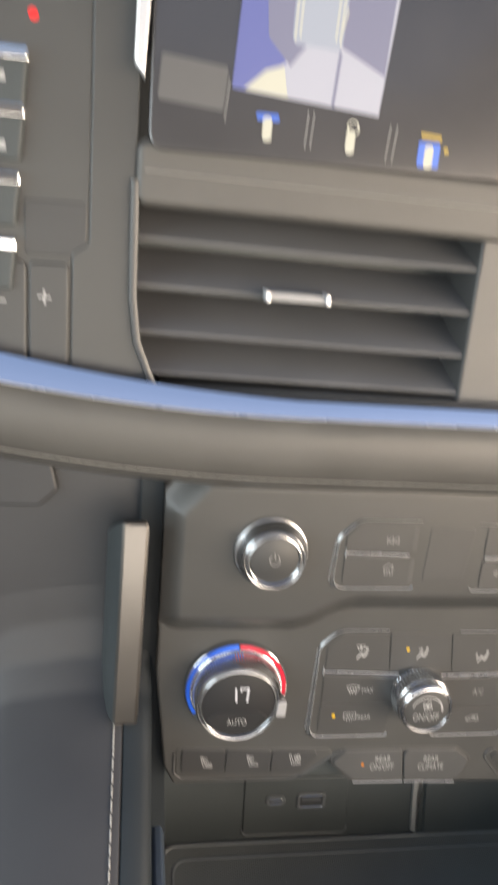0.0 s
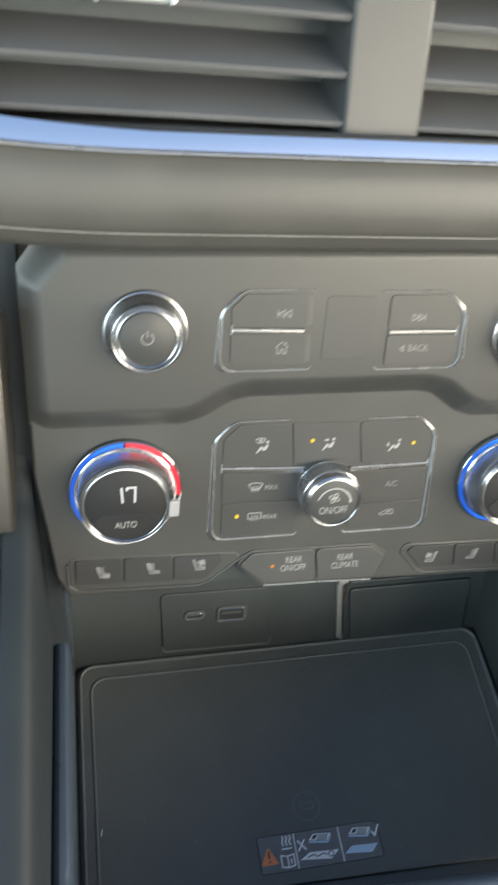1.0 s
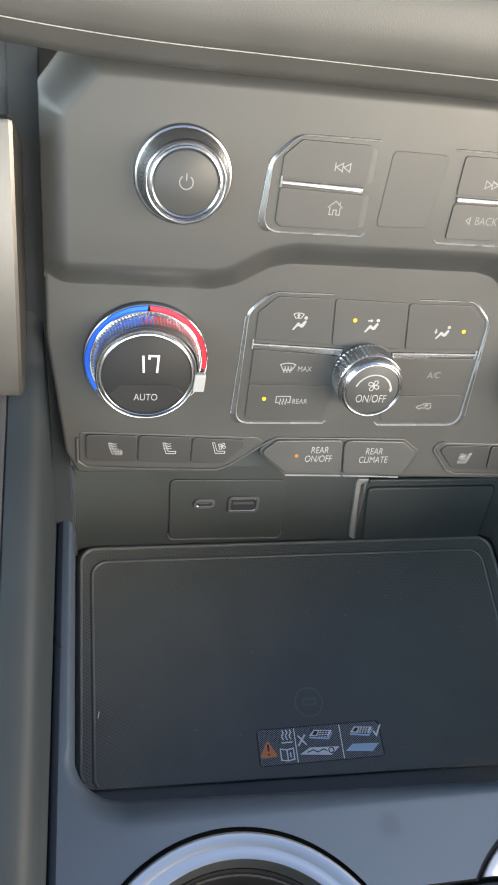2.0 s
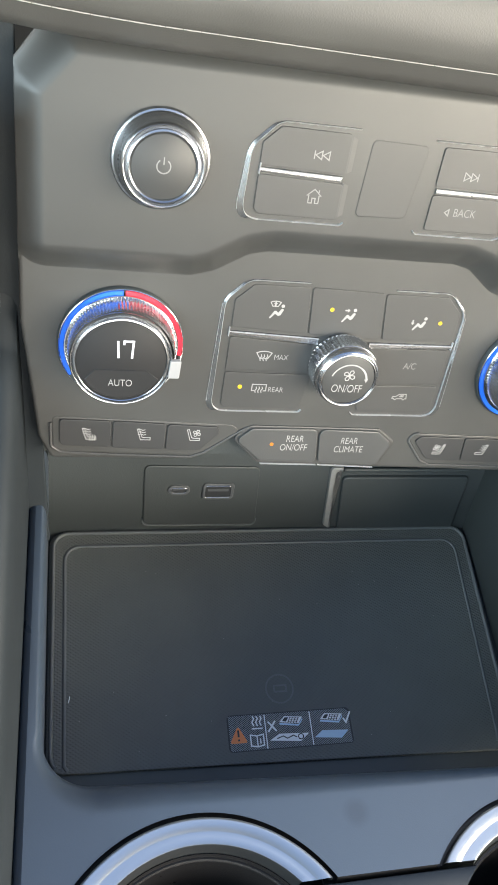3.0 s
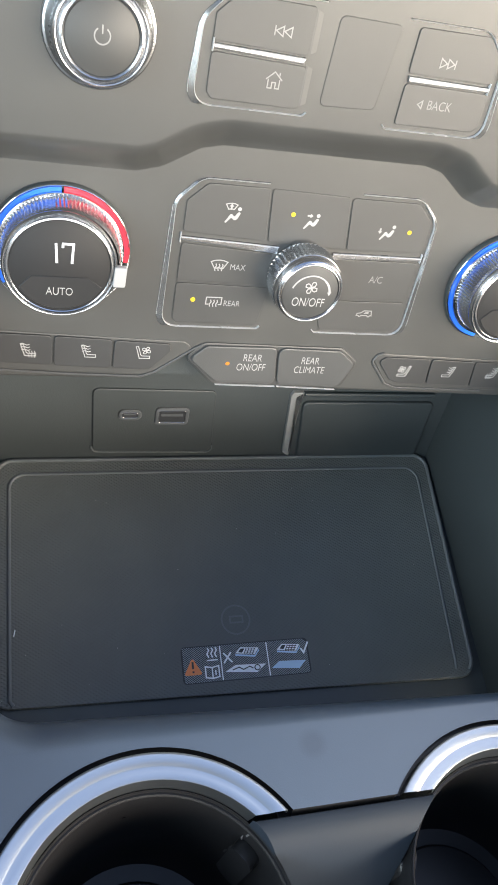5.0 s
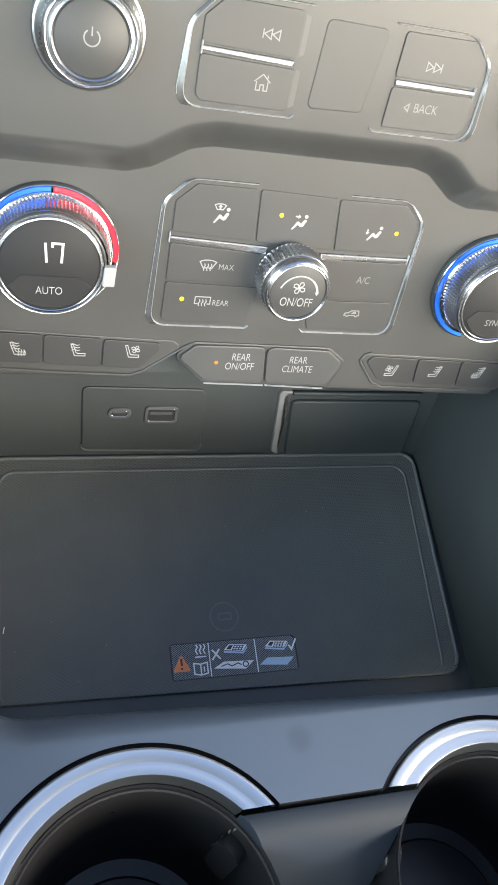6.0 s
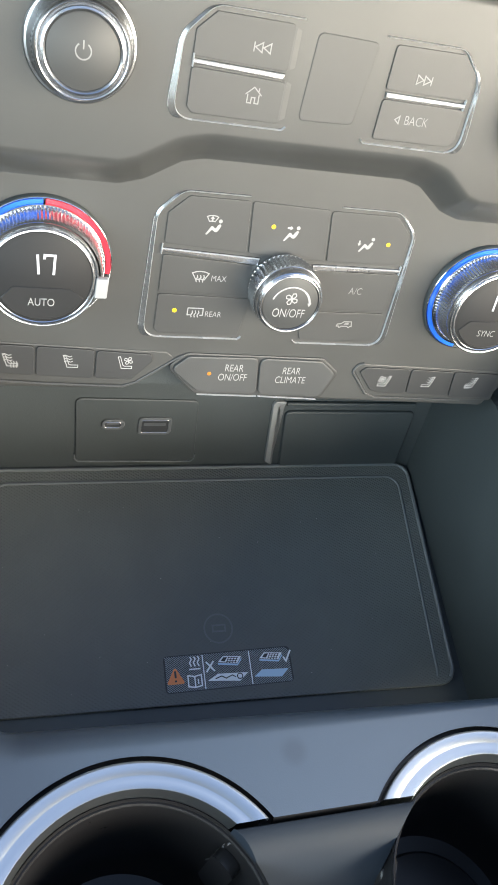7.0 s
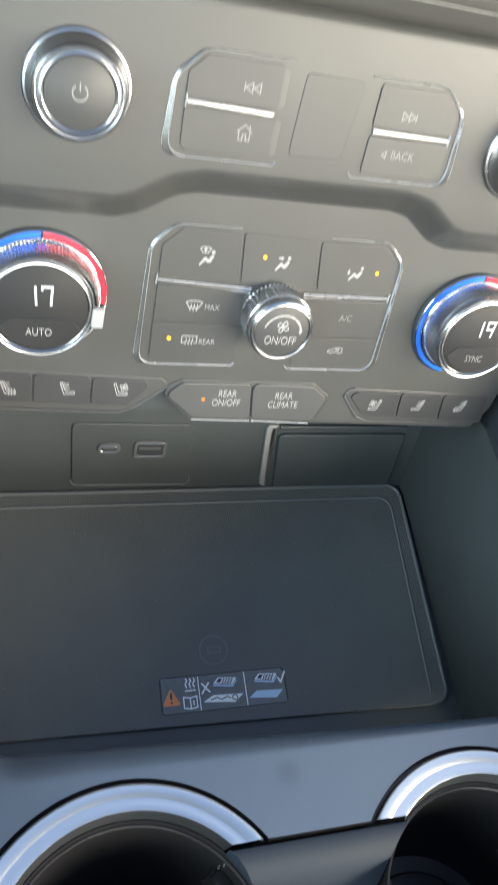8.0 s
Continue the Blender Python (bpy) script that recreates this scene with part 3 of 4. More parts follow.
temperature_dial(-89.6, -1.8, "17", "AUTO", -124, 97, (19.0, -1.4))
temperature_dial(88.4, -7.0, "19", "SYNC", -170, 60, None)

# seat keys in their sunken trays
tray_face = part("key_tray", prism(rounded([(-115.5, -35.6), (-41, -38.4), (-37, -41.4), (-52.4, -53.0), (-57.4, -54.8), (-112, -53.0), (-115.2, -50.4)], 2), -0.3, 2.0, 0.4, 2), M_FASCIA, panel)
part("tray_ridge", sweep([(x, -0.3, z) for x, z in rounded([(-116.2, -36), (-116, -50.4), (-112.4, -53.2), (-87.3, -54.6), (-57.6, -55.4), (-52.0, -53.2), (-36.5, -41.2), (-31, -38.0)], 2.5, 5)[5:-5]], half_round(1.1, 0.55, 5)), M_KEY, tray_face, "thin moulded ridge")
tray_face = part("key_tray", prism(rounded([(42.6, -45.2), (45, -41.6), (118, -44), (118, -60.6), (56.3, -58.7), (51.0, -56.6)], 2), -0.3, 2.0, 0.4, 2), M_FASCIA, panel)
part("tray_ridge", sweep([(x, -0.3, z) for x, z in rounded([(47, -41.2), (43.8, -42.2), (42.0, -45.6), (51.0, -57.0), (56.3, -59.2), (117, -60.8)], 2, 5)[5:-5]], half_round(1.1, 0.55, 5)), M_KEY, tray_face, "thin moulded ridge")
for outline, ic, x in (([(-112.6, -36.6), (-91.9, -37.2), (-91.9, -50.2), (-111, -49.4), (-112.4, -48)], SEAT + HEAT_BACK + HEAT_BASE, -100.8),
                       ([(-91.1, -37.2), (-69.3, -38.2), (-69.3, -51.2), (-91.1, -50.4)], SEAT + HEAT_BACK, -78.4),
                       ([(-68.5, -38.4), (-46.6, -39.4), (-46.4, -42.7), (-54.2, -51.6), (-68.6, -51.2)], SEAT + [[(x * 0.7 + 1.6, z * 0.7 + 1.2) for x, z in f] for f in FAN], -57.4)):
    b = button(panel, rounded(outline, 1.5), -0.5, M_SEATKEY, 0.6, "seat_key")
    icon(ic, x, -43.6, -1.22, b, 0.92, 0.31, M_WHITE)
for outline, ic, x in (([(45.2, -45.5), (48, -43), (69.4, -43.6), (70.6, -56.6), (57, -56.2), (52.6, -54.6)], SEAT + [[(x * 0.7 + 1.6, z * 0.7 + 1.2) for x, z in f] for f in FAN], 58.5),
                       ([(70.2, -43.6), (91.6, -44.4), (93, -57.4), (71.4, -56.6)], SEAT + HEAT_BACK, 80.5),
                       ([(92.4, -44.4), (116, -45.2), (116, -58.5), (93.8, -58)], SEAT + HEAT_BACK + HEAT_BASE, 103)):
    b = button(panel, rounded(outline, 1.5), -0.5, M_SEATKEY, 0.6, "seat_key")
    icon([[(-u, v) for u, v in line] for line in ic], x, -50.0, -1.22, b, 0.9, 0.3, M_WHITE)

# rear climate keys
part("rear_key_bezel", prism(rounded([(-40.4, -45.6), (-32.8, -38.4), (26.5, -39.2), (35.6, -46.2), (30.4, -60.0), (-27.4, -58.4)], 3.0), -0.6, 1, 0.6, 2), M_BUTTON, panel)
b = button(panel, rounded([(-38.6, -45.8), (-32.0, -39.4), (-2.6, -39.4), (-0.2, -57.6), (-26.4, -56.6)], 2.4), -0.6, M_KEY, 1.1, "rear_key", 0.5)
lettering("REAR", 3.45, -12.2, -44.6, -1.76, M_WHITE, b, 0.7)
lettering("ON/OFF", 3.45, -12.2, -49.2, -1.76, M_WHITE, b, 0.7)
disc(-22.4, -47.4, 0.85, -1.8, 0.3, M_LAMP, b, "indicator_lamp", "lit orange indicator lamp")
b = button(panel, rounded([(-1.8, -39.4), (26, -40.2), (33.8, -46.6), (29.2, -58.6), (0.6, -57.8)], 3.2), -0.6, M_KEY, 1.1, "rear_key", 0.5)
lettering("REAR", 3.45, 13.2, -45.4, -1.76, M_WHITE, b, 0.7)
lettering("CLIMATE", 3.45, 13.6, -50.0, -1.76, M_WHITE, b, 0.7)
part("chrome_edge", sweep([(-26, -1.2, -58.4), (0.2, -1.2, -59.0)], half_round(0.26, 0.4, 4)), M_EDGE, panel, "thin chrome edge")
part("chrome_edge", sweep([(1.0, -1.2, -59.0), (28, -1.2, -60.2)], half_round(0.26, 0.4, 4)), M_EDGE, panel, "thin chrome edge")

# ================= upper stack: radio panel =================
radio = thing("radio_control_panel", "charcoal radio control panel with chrome framed keys and a volume knob", "control panel")
edge = [(-127, 30.6), (-66, 30.3), (-58, 32.6), (-46, 39.7), (-38, 41.6), (38, 41.6), (46, 39.7), (58, 30.8), (66, 28.3), (127, 28.0), (127, 108), (-112, 108), (-127, 90)]
outline = rounded(edge, 9.8, 8)
bm, prev = bmesh.new(), None
for k in range(-1, 29):
    f = max(0, k) / 28
    row = [bm.verts.new((max(-127.0, min(127.0, x)), 3.0 if k < 0 else 0.4 - 8.4 * f * f * (3 - 2 * f), min(108.0, z))) for x, z in inset(outline, -4.0 + 13.2 * f)]
    if prev:
        for i in range(len(row)):
            bm.faces.new((prev[i], prev[i - 1], row[i - 1], row[i]))
    prev = row
bm.faces.new(prev)
part("faceplate", bm, M_FASCIA, radio)
YR = -8.0
for s in (-1, 1):
    trim_frame(radio, 87.2 if s < 0 else 86.2, 54.0 if s < 0 else 53.0, 14.0, 13.6, 51.2, YR, s)
divider_bar(radio, (-47.5, 71.2), (-18.2, 70.2), YR, 1.6, 2.0, -47.6)
divider_bar(radio, (47.0, 69.0), (17.6, 69.2), YR, 1.6, 2.0, 47.0)
for outline, ic, x, z in (([(-47.8, 72.6), (-17.4, 71.6), (-17.4, 85.4), (-42, 85.6), (-47.8, 80)], SKIP_BACK, -26.6, 77.6),
                          ([(-47.8, 69.6), (-17.4, 68.6), (-17.4, 55.8), (-46, 56), (-47.8, 58)], HOME, -27.0, 63.6),
                          ([(17.0, 70.8), (47.8, 70.6), (47.8, 79), (42, 84.6), (17.0, 84.4)], SKIP_ON, 29.6, 75.2),
                          ([(17.0, 67.8), (47.8, 67.6), (47.8, 57), (46, 55), (17.0, 54.8)], None, 30, 62)):
    b = button(radio, rounded(outline, 1.2), YR)
    if ic:
        icon(ic, x, z, YR - 0.62, b, 0.78, 0.36, M_DIM)
    else:
        lettering("BACK", 3.0, 31.2, 62.0, YR - 0.58, M_DIM, b)
        icon([[(24.8, 60.8), (23.2, 62.0), (24.8, 63.2), (24.8, 60.8)]], 0, 0, YR - 0.62, b, 1, 0.4, M_DIM)
button(radio, rounded([(-10.6, 57.6), (8.6, 58.2), (11.6, 84), (-9.6, 84.4)], 2.0), YR, None, 0.22, "blank_key", 0.22)
# Key ends paler than the keys: the side light is put into their colour.
for x0, x1, z0, z1 in ((-16.9, -14.4, 72.4, 84.6), (-16.9, -14.4, 57.0, 69.0)):
    bm = bmesh.new()
    v = [bm.verts.new(q) for q in ((x0 - 0.6, YR + 0.5, z0), (x0 - 0.6, YR - 0.52, z0), (x0, YR - 0.52, z0), (x1, YR + 0.2, z0 + 1.0), (x0 - 0.6, YR + 0.5, z1), (x0 - 0.6, YR - 0.52, z1), (x0, YR - 0.52, z1), (x1, YR + 0.2, z1 - 1.0))]
    for f in ((0, 1, 2, 3), (7, 6, 5, 4), (1, 5, 6, 2), (2, 6, 7, 3)):
        bm.faces.new([v[i] for i in f])
    part("lit_key_end", bm, M_KEY, radio, "sloping key end, paler for the light on it", smooth=False)



def volume_knob(cx, cz, legend):
    knob = part("volume_knob", lathe([(16.4, -7.4), (16.4, -8.8), (16.0, -9.4), (15.4, -9.6), (15.2, -9.9), (15.0, -10.4), (14.2, -13.8), (13.9, -14.6)], cx, cz, 128, (5, 6, 64, 0.35), cap=False), M_GRIP, radio, "knurled chrome rotary knob")
    part("bezel", lathe([(13.9, -14.4), (13.8, -15.6), (13.4, -16.6), (12.9, -17.0), (12.6, -16.9), (12.4, -16.3), (12.2, -16.7), (11.7, -17.4), (11.1, -17.6), (10.6, -17.2), (10.3, -16.6)], cx, cz, 96, cap=False), M_GRIP, knob, "double chrome bezel")
    part("cap", lathe([(10.5, -16.4), (10.3, -16.9), (9.9, -17.1)], cx, cz, 48), M_BUTTON, knob, "dark knob cap")
    if legend:
        icon(POWER, cx, cz + 0.3, -17.3, knob, 0.85, 0.4, M_DIM)
    return knob


volume_knob(-80.8, 71.2, True)
volume_knob(80.0, 67.0, False)

# ================= storage tray under the stack =================


def plane_base(origin, slope):
    """A frame lying on a sloping deck: x right, local y down into the deck, local z away from the driver along it."""
    a = math.atan(slope)
    m = Matrix(((1, 0, 0, 0), (0, math.sin(a), math.cos(a), 0), (0, -math.cos(a), math.sin(a), 0), (0, 0, 0, 1)))
    return BASE @ Matrix.Translation(origin) @ m


PAD = plane_base((0, 0.048, -0.141), 0.41)
DECK = plane_base((0, -0.140, -0.120), 0.20)

tray = thing("storage_tray", "dark plastic storage tray below the control panel", "tray")
part("back_wall", prism([(-127, -160), (127, -160), (127, -58), (-127, -58)], 48, 54), M_DARK, tray, smooth=False)
for x0, x1, ring in ((-125, -118.0, [(48, -160), (48, -88), (-112, -121), (-112, -215)]),
                     (123.0, 128, [(48, -160), (48, -60), (0, -64), (-60, -85), (-112, -112), (-112, -215)])):
    bm = bmesh.new()
    a = [bm.verts.new((x0, y, z)) for y, z in ring]
    c = [bm.verts.new((x1, y, z)) for y, z in ring]
    bm.faces.new(a)
    bm.faces.new(c[::-1])
    for i in range(len(ring)):
        bm.faces.new((a[i], a[i - 1], c[i - 1], c[i]))
    part("side_wall", bm, M_DARK, tray, smooth=False)
bm = bmesh.new()
quad = [(-122, 50, -143), (125, 50, -143), (125, -118, -212), (-122, -118, -212)]
v = [bm.verts.new(q) for q in quad] + [bm.verts.new((x, y, z - 5)) for x, y, z in quad]
for f in ((0, 1, 2, 3), (7, 6, 5, 4), (0, 4, 5, 1), (1, 5, 6, 2), (2, 6, 7, 3), (3, 7, 4, 0)):
    bm.faces.new([v[i] for i in f])
part("tray_floor", bm, M_DARK, tray, smooth=False)

usb = thing("usb_port_panel", "black plastic panel with a small and a large charging port", "usb panel")
part("faceplate", prism(rounded([(-68.9, -136.2), (-7.0, -137.2), (-9.6, -97.4), (-70.6, -96.6)], 3.2), 47.1, 49, 0.6, 2), M_DARK, usb)
part("plate_edge", sweep([(x, 47.6, z) for x, z in rounded([(-70.0, -129), (-69.3, -136.9), (-6.6, -137.9), (-7.4, -130)], 3.2, 5)[5:-5]], half_round(0.8, 0.5, 4)), M_LIP, usb, "thin moulded edge")


def port(cx, cz, w, h, r, rim, tongue):
    out = part("port_rim", sweep([Vector((x, 46.8, z)) for x, z in rounded([(cx - w / 2, cz - h / 2), (cx + w / 2, cz - h / 2), (cx + w / 2, cz + h / 2), (cx - w / 2, cz + h / 2)], r, 5)], half_round(rim, 0.7, 4), True), M_PORT, usb, "metal port rim")
    inner = rounded([(cx - w / 2 + rim * 0.4, cz - h / 2 + rim * 0.4), (cx + w / 2 - rim * 0.4, cz - h / 2 + rim * 0.4), (cx + w / 2 - rim * 0.4, cz + h / 2 - rim * 0.4), (cx - w / 2 + rim * 0.4, cz + h / 2 - rim * 0.4)], r * 0.6, 5)
    part("shell", sweep([Vector((x, 46.5, z)) for x, z in inner], half_round(0.4, 0.4, 4), True), M_FRAME, out, "thin bright metal shell")
    part("socket", prism(inner, 46.65, 47.2), M_STICKER, out, smooth=False)
    part("contact_tongue", prism(box_outline(cx - tongue / 2, cx + tongue / 2, cz + h * 0.02, cz + h * 0.2, 0.2), 46.4, 47.0), M_PORT, out, smooth=False)


port(-51.7, -112.3, 9.8, 4.8, 2.3, 2.0, 6)
port(-30.6, -113.2, 15.2, 9.2, 1.6, 2.0, 11)

pocket = thing("card_pocket", "dark plastic slot frame beside the charging ports", "pocket")
part("frame_edge", prism(rounded([(36.6, -140.4), (33.0, -137.6), (29.8, -99.0), (31.0, -97.0), (37.0, -97.0), (36.4, -99.4), (33.6, -100.4), (34.6, -118), (36.4, -131), (37.4, -139.0)], 0.7, 3), 46.0, 49, 0.6, 2), M_PALE, pocket, "pale left edge")
part("frame_top", sweep([(37.4, 46.5, -98.6), (112, 46.5, -98.6)], half_round(2.4, 0.8, 6)), M_DARK, pocket)
part("back_plate", prism(rounded([(42.0, -142), (114, -142), (114, -103.4), (37.6, -103.4)], 3), 46.2, 48, 1.0, 3), M_DARK, pocket)

mat = thing("charging_mat", "black ribbed rubber wireless charging mat in the tray", "charging mat", base=PAD)
part("pad", prism(rounded([(-117.4, -120.4), (117.6, -127), (121.6, -0.6), (-117.4, -0.6)], 8, 6), 0, 3, 0.6, 2), M_RUBBER, mat)
outer = rounded([(-115.4, -119.8), (116.6, -126), (120.6, -1.4), (-115.4, -1.4)], 8, 6)
part("raised_lip", sweep([Vector((x, 0.2, z)) for x, z in outer[10:] + outer[:4]], half_round(2.2, 1.3, 7)), M_LIP, mat)
inner = [p for p in rounded([(-109.6, -200.0), (-109.6, -9.0), (113.4, -9.0), (104.0, -200.0)], 8, 6) if p[1] > -115]
part("inner_lip", sweep([Vector((x, 0.2, z)) for x, z in [(-107.6, -119.6), (-109.2, -117.2)] + inner + [(108.0, -119.0), (107.2, -122.5)]], half_round(1.8, 0.8, 7)), M_LIP, mat)
part("charge_symbol", strokes([circle(-4.2, -89, 7.0, 32), [(-7.0, -87.4), (-7.0, -90.4), (-0.8, -90.4), (-0.8, -87.4), (-7.0, -87.4)]], 0.75, -0.12), M_SYMBOL, mat, "embossed charging symbol", smooth=False)

lint = thing("lint_speck", "pale speck of lint on the rubber mat", "lint", base=PAD)
part("fibre", strokes([[(-107.4, -89.4), (-106.8, -86.4)]], 0.4, -0.45), M_LABEL, lint, smooth=False)
spec_rng = random.Random(5)
tagged(part("crumb", strokes([[(x, z), (x + spec_rng.uniform(-0.4, 0.4), z + spec_rng.uniform(-0.4, 0.4) + 0.12)] for x, z in ((spec_rng.uniform(-105, 100), spec_rng.uniform(-120, -20)) for _ in range(26))], 0.22, -0.4), M_THREAD, lint, smooth=False), kind="stuff")

label = thing("warning_label", "printed black warning label with orange triangle on the mat", "label", base=PAD @ Matrix.Translation((0.0006, 0, 0.0)) @ Matrix.Diagonal((1.04, 1, 1, 1)))
LX, LV = -3.2, -109.0
part("sticker", prism(box_outline(LX - 29.0, LX + 31.6, LV - 8.6, LV + 8.6, 2), -0.25, 0.2), M_STICKER, label)
yl = -0.42
part("triangle", prism(rounded([(-31.5, -113.6), (-22.9, -113.6), (-27.2, -105.6)], 0.7), yl, -0.2), M_ORANGE, label, "orange warning triangle", smooth=False)
part("triangle_mark", strokes([[(-27.2, -107.6), (-27.2, -110.8)], [(-27.2, -111.8), (-27.2, -112.6)]], 0.9, yl - 0.1), M_STICKER, label, smooth=False)


def prints(lines, w):
    for line in lines:
        part("print", strokes([line], w, yl), M_LABEL, label, smooth=False)


heat = [[(x, -101.6), (x + 0.6, -102.8), (x - 0.4, -104.4), (x + 0.3, -106.2)] for x in (-19.8, -18.0, -16.2)] + [[(-20.6, -107.4), (-15.4, -107.4)]]
prints(heat, 0.6)
prints([[(-21.6, -110.2), (-18.5, -110.8), (-15.4, -110.2), (-15.4, -115.2), (-18.5, -115.8), (-21.6, -115.2), (-21.6, -110.2)], [(-18.5, -110.8), (-18.5, -115.8)], [(-17, -112), (-17, -114.4)]], 0.6)
prints([[(-14.0, -101.2), (-14.0, -117.0)], [(8.2, -101.2), (8.2, -117.0)]], 0.5)
prints([[(-12.6, -104.6), (-8.8, -109.2)], [(-9.0, -104.4), (-12.8, -109.4)]], 0.8)
for ox in (-7.0, 13.0):
    part("print", prism([(ox, -105.2), (ox + 2.6, -102.6), (ox + 11.4, -103.4), (ox + 9.2, -106.4)], yl, -0.2), M_LABEL, label, smooth=False)
    part("print", prism([(ox, -105.6), (ox + 9.2, -106.8), (ox + 11.4, -104.0), (ox + 11.4, -104.8), (ox + 9.2, -107.6), (ox, -106.4)], yl, -0.2), M_LABEL_BLUE, label, smooth=False)
    grid = [[(ox + 5.4 + i * 1.35, -103.2 - 0.1 * i), (ox + 4.0 + i * 1.35, -105.9 - 0.1 * i)] for i in range(4)] + [[(ox + 5.0 - 0.5 * i, -103.6 - 0.9 * i), (ox + 9.8 - 0.5 * i, -104.0 - 0.9 * i)] for i in range(3)]
    for line in grid:
        part("keypad_print", strokes([line], 0.3, yl - 0.08), M_STICKER, label, smooth=False)
    part("screen_print", prism([(ox + 1.4, -104.8), (ox + 2.8, -103.2), (ox + 4.6, -103.3), (ox + 3.2, -105.2)], yl - 0.08, -0.2), M_STICKER, label, smooth=False)
part("print", prism([(-12.6, -113.4), (-7.6, -110.6), (6.8, -111.2), (2.4, -114.8)], yl, -0.2), M_LABEL, label, smooth=False)
part("keypad_print", strokes([[(-9, -112.8), (-6, -111.8), (-4, -113), (-1, -111.8), (0.6, -112.8)], circle(2.6, -112.6, 1.3, 8)], 0.45, yl - 0.08), M_STICKER, label, smooth=False)
part("print", prism([(9.4, -113.6), (13.4, -110.6), (26.4, -111.2), (22.6, -114.8)], yl, -0.2), M_LABEL_BLUE, label, "pale blue sheet", smooth=False)
prints([[(24.6, -105.4), (25.8, -107.6), (28.6, -102.6)]], 0.8)
hatch = []
for i in range(-8, 68):
    x0 = LX - 36 + i * 1.1
    lo, hi = max(0.0, (x0 + 9.0 - (LX + 30.8)) / 18.0), min(1.0, (x0 + 9.0 - (LX - 28.2)) / 18.0)
    if hi - lo > 0.05:
        hatch.append([(x0 + 9.0 - 18.0 * f, LV - 8.1 + 16.2 * f) for f in (lo, hi)])
tagged(part("hatching", strokes(hatch, 0.26, -0.34), M_HATCH, label, smooth=False), kind="stuff")

# ================= centre console with cup holders =================
console = thing("center_console", "satin dark grey centre console deck, tinted with reflected sky blue, with two cup holders", "console", base=DECK)
CUPS = ((-65.2, -41.3), (62.6, -46.0))
RC = 55.0


def deck_sheet(rows, radius, xl, xr, shear=0.0, spans=((0, 1), (2, 3), (4, 5))):
    """A deck of rows (v, depth) that leaves out both cup circles."""
    bm = bmesh.new()
    grid = []
    for v, depth in rows:
        xs = [xl]
        for cx, cv in CUPS:
            d = radius * radius - (v - cv) ** 2
            dx = math.sqrt(d) if d > 0 else 0.0
            xs += [cx - dx, cx + dx]
        xs.append(xr)
        k = max(0.0, min(1.0, (v - 14.9) / 12.0))
        line = []
        for a, b in spans:
            line.append([bm.verts.new((x, depth, v - shear * k * max(x, -99.2))) for x in (xs[a] + (xs[b] - xs[a]) * j / 8 for j in range(9))])
        grid.append(line)
    for r, q in zip(grid, grid[1:]):
        for a, b in zip(r, q):
            for j in range(8):
                bm.faces.new((a[j], a[j + 1], b[j + 1], b[j]))
    bmesh.ops.remove_doubles(bm, verts=bm.verts, dist=0.01)
    return bm


crest = sorted({round(cv + (RC + 0.9) * math.cos(radians(a)), 3) for _, cv in CUPS for a in list(range(0, 60, 2)) + [0.3, 0.7, 1.2]})


def crest_depth(v):
    """The deck falls away gently towards the tray."""
    return 10.0 - 10.0 * math.sqrt(max(0.0, 1.0 - (max(0.0, v - 16.5) / 9.0) ** 2))


top_rows = [(v, crest_depth(v)) for v in [-10.6, -10.2] + [c for c in crest if -10 < c < 14.9] + [14.9]]
top_rows += [(16.5 + 9.0 * math.sin(radians(a)), crest_depth(16.5 + 9.0 * math.sin(radians(a)))) for a in range(0, 91, 5)] + [(25.7, 18.0), (25.7, 70.0)]
part("deck", deck_sheet(top_rows, RC + 0.9, -122.6, 126, 0.05), M_CONSOLE, console)
rows = [(-13.2 - 1.4 * i, 0.9 + min(45.0, 0.07 * (1.4 * i) ** 2)) for i in range(76)]
part("deck_lip", deck_sheet([(-11.4, 6.0), (-11.0, 3.0), (-10.62, 0.02)], RC + 0.9, -125.5, 126, spans=((2, 3),)), M_WELL, console, "black lip under the deck edge")
for span in ((0, 1), (4, 5)):
    part("deck_wing", deck_sheet([(v, 0.0) for v in (-96, -94, -90, -84, -76, -68, -60, -52, -44, -36, -28, -20, -14, -10.6)], RC + 0.9, -122.6, 126, spans=(span,)), M_CONSOLE, console, "deck wing beside the cup holder")
part("cup_insert", deck_sheet([(-11.9, 7.0), (-12.0, 2.0), (-12.4, 1.1)] + rows, 44.4, -125.5, 126, spans=((2, 3),)), M_INSERT, console, "dark grey cup holder insert")
part("gap_floor", prism([(-22, -17), (23, -17), (23, -6), (-22, -6)], 6.5, 8), M_WELL, console, smooth=False)
for (cx, cv), side in zip(CUPS, (1, -1)):
    bm, prev = bmesh.new(), None
    for v, depth in [(-11.9, 1.1), (-12.4, 1.1)] + rows:
        if 44.4 ** 2 > (v - cv) ** 2:
            x = cx + side * math.sqrt(44.4 ** 2 - (v - cv) ** 2)
            row = [bm.verts.new((x, depth, v)), bm.verts.new((x - side * 0.4, depth + 0.6, v)), bm.verts.new((x - side * 0.6, depth + 14.0, v))]
            if prev:
                for k in range(2):
                    bm.faces.new((prev[k], prev[k + 1], row[k + 1], row[k]))
            prev = row
    part("insert_wall", bm, M_INSERT, console, "wall of the insert going down into the cup")


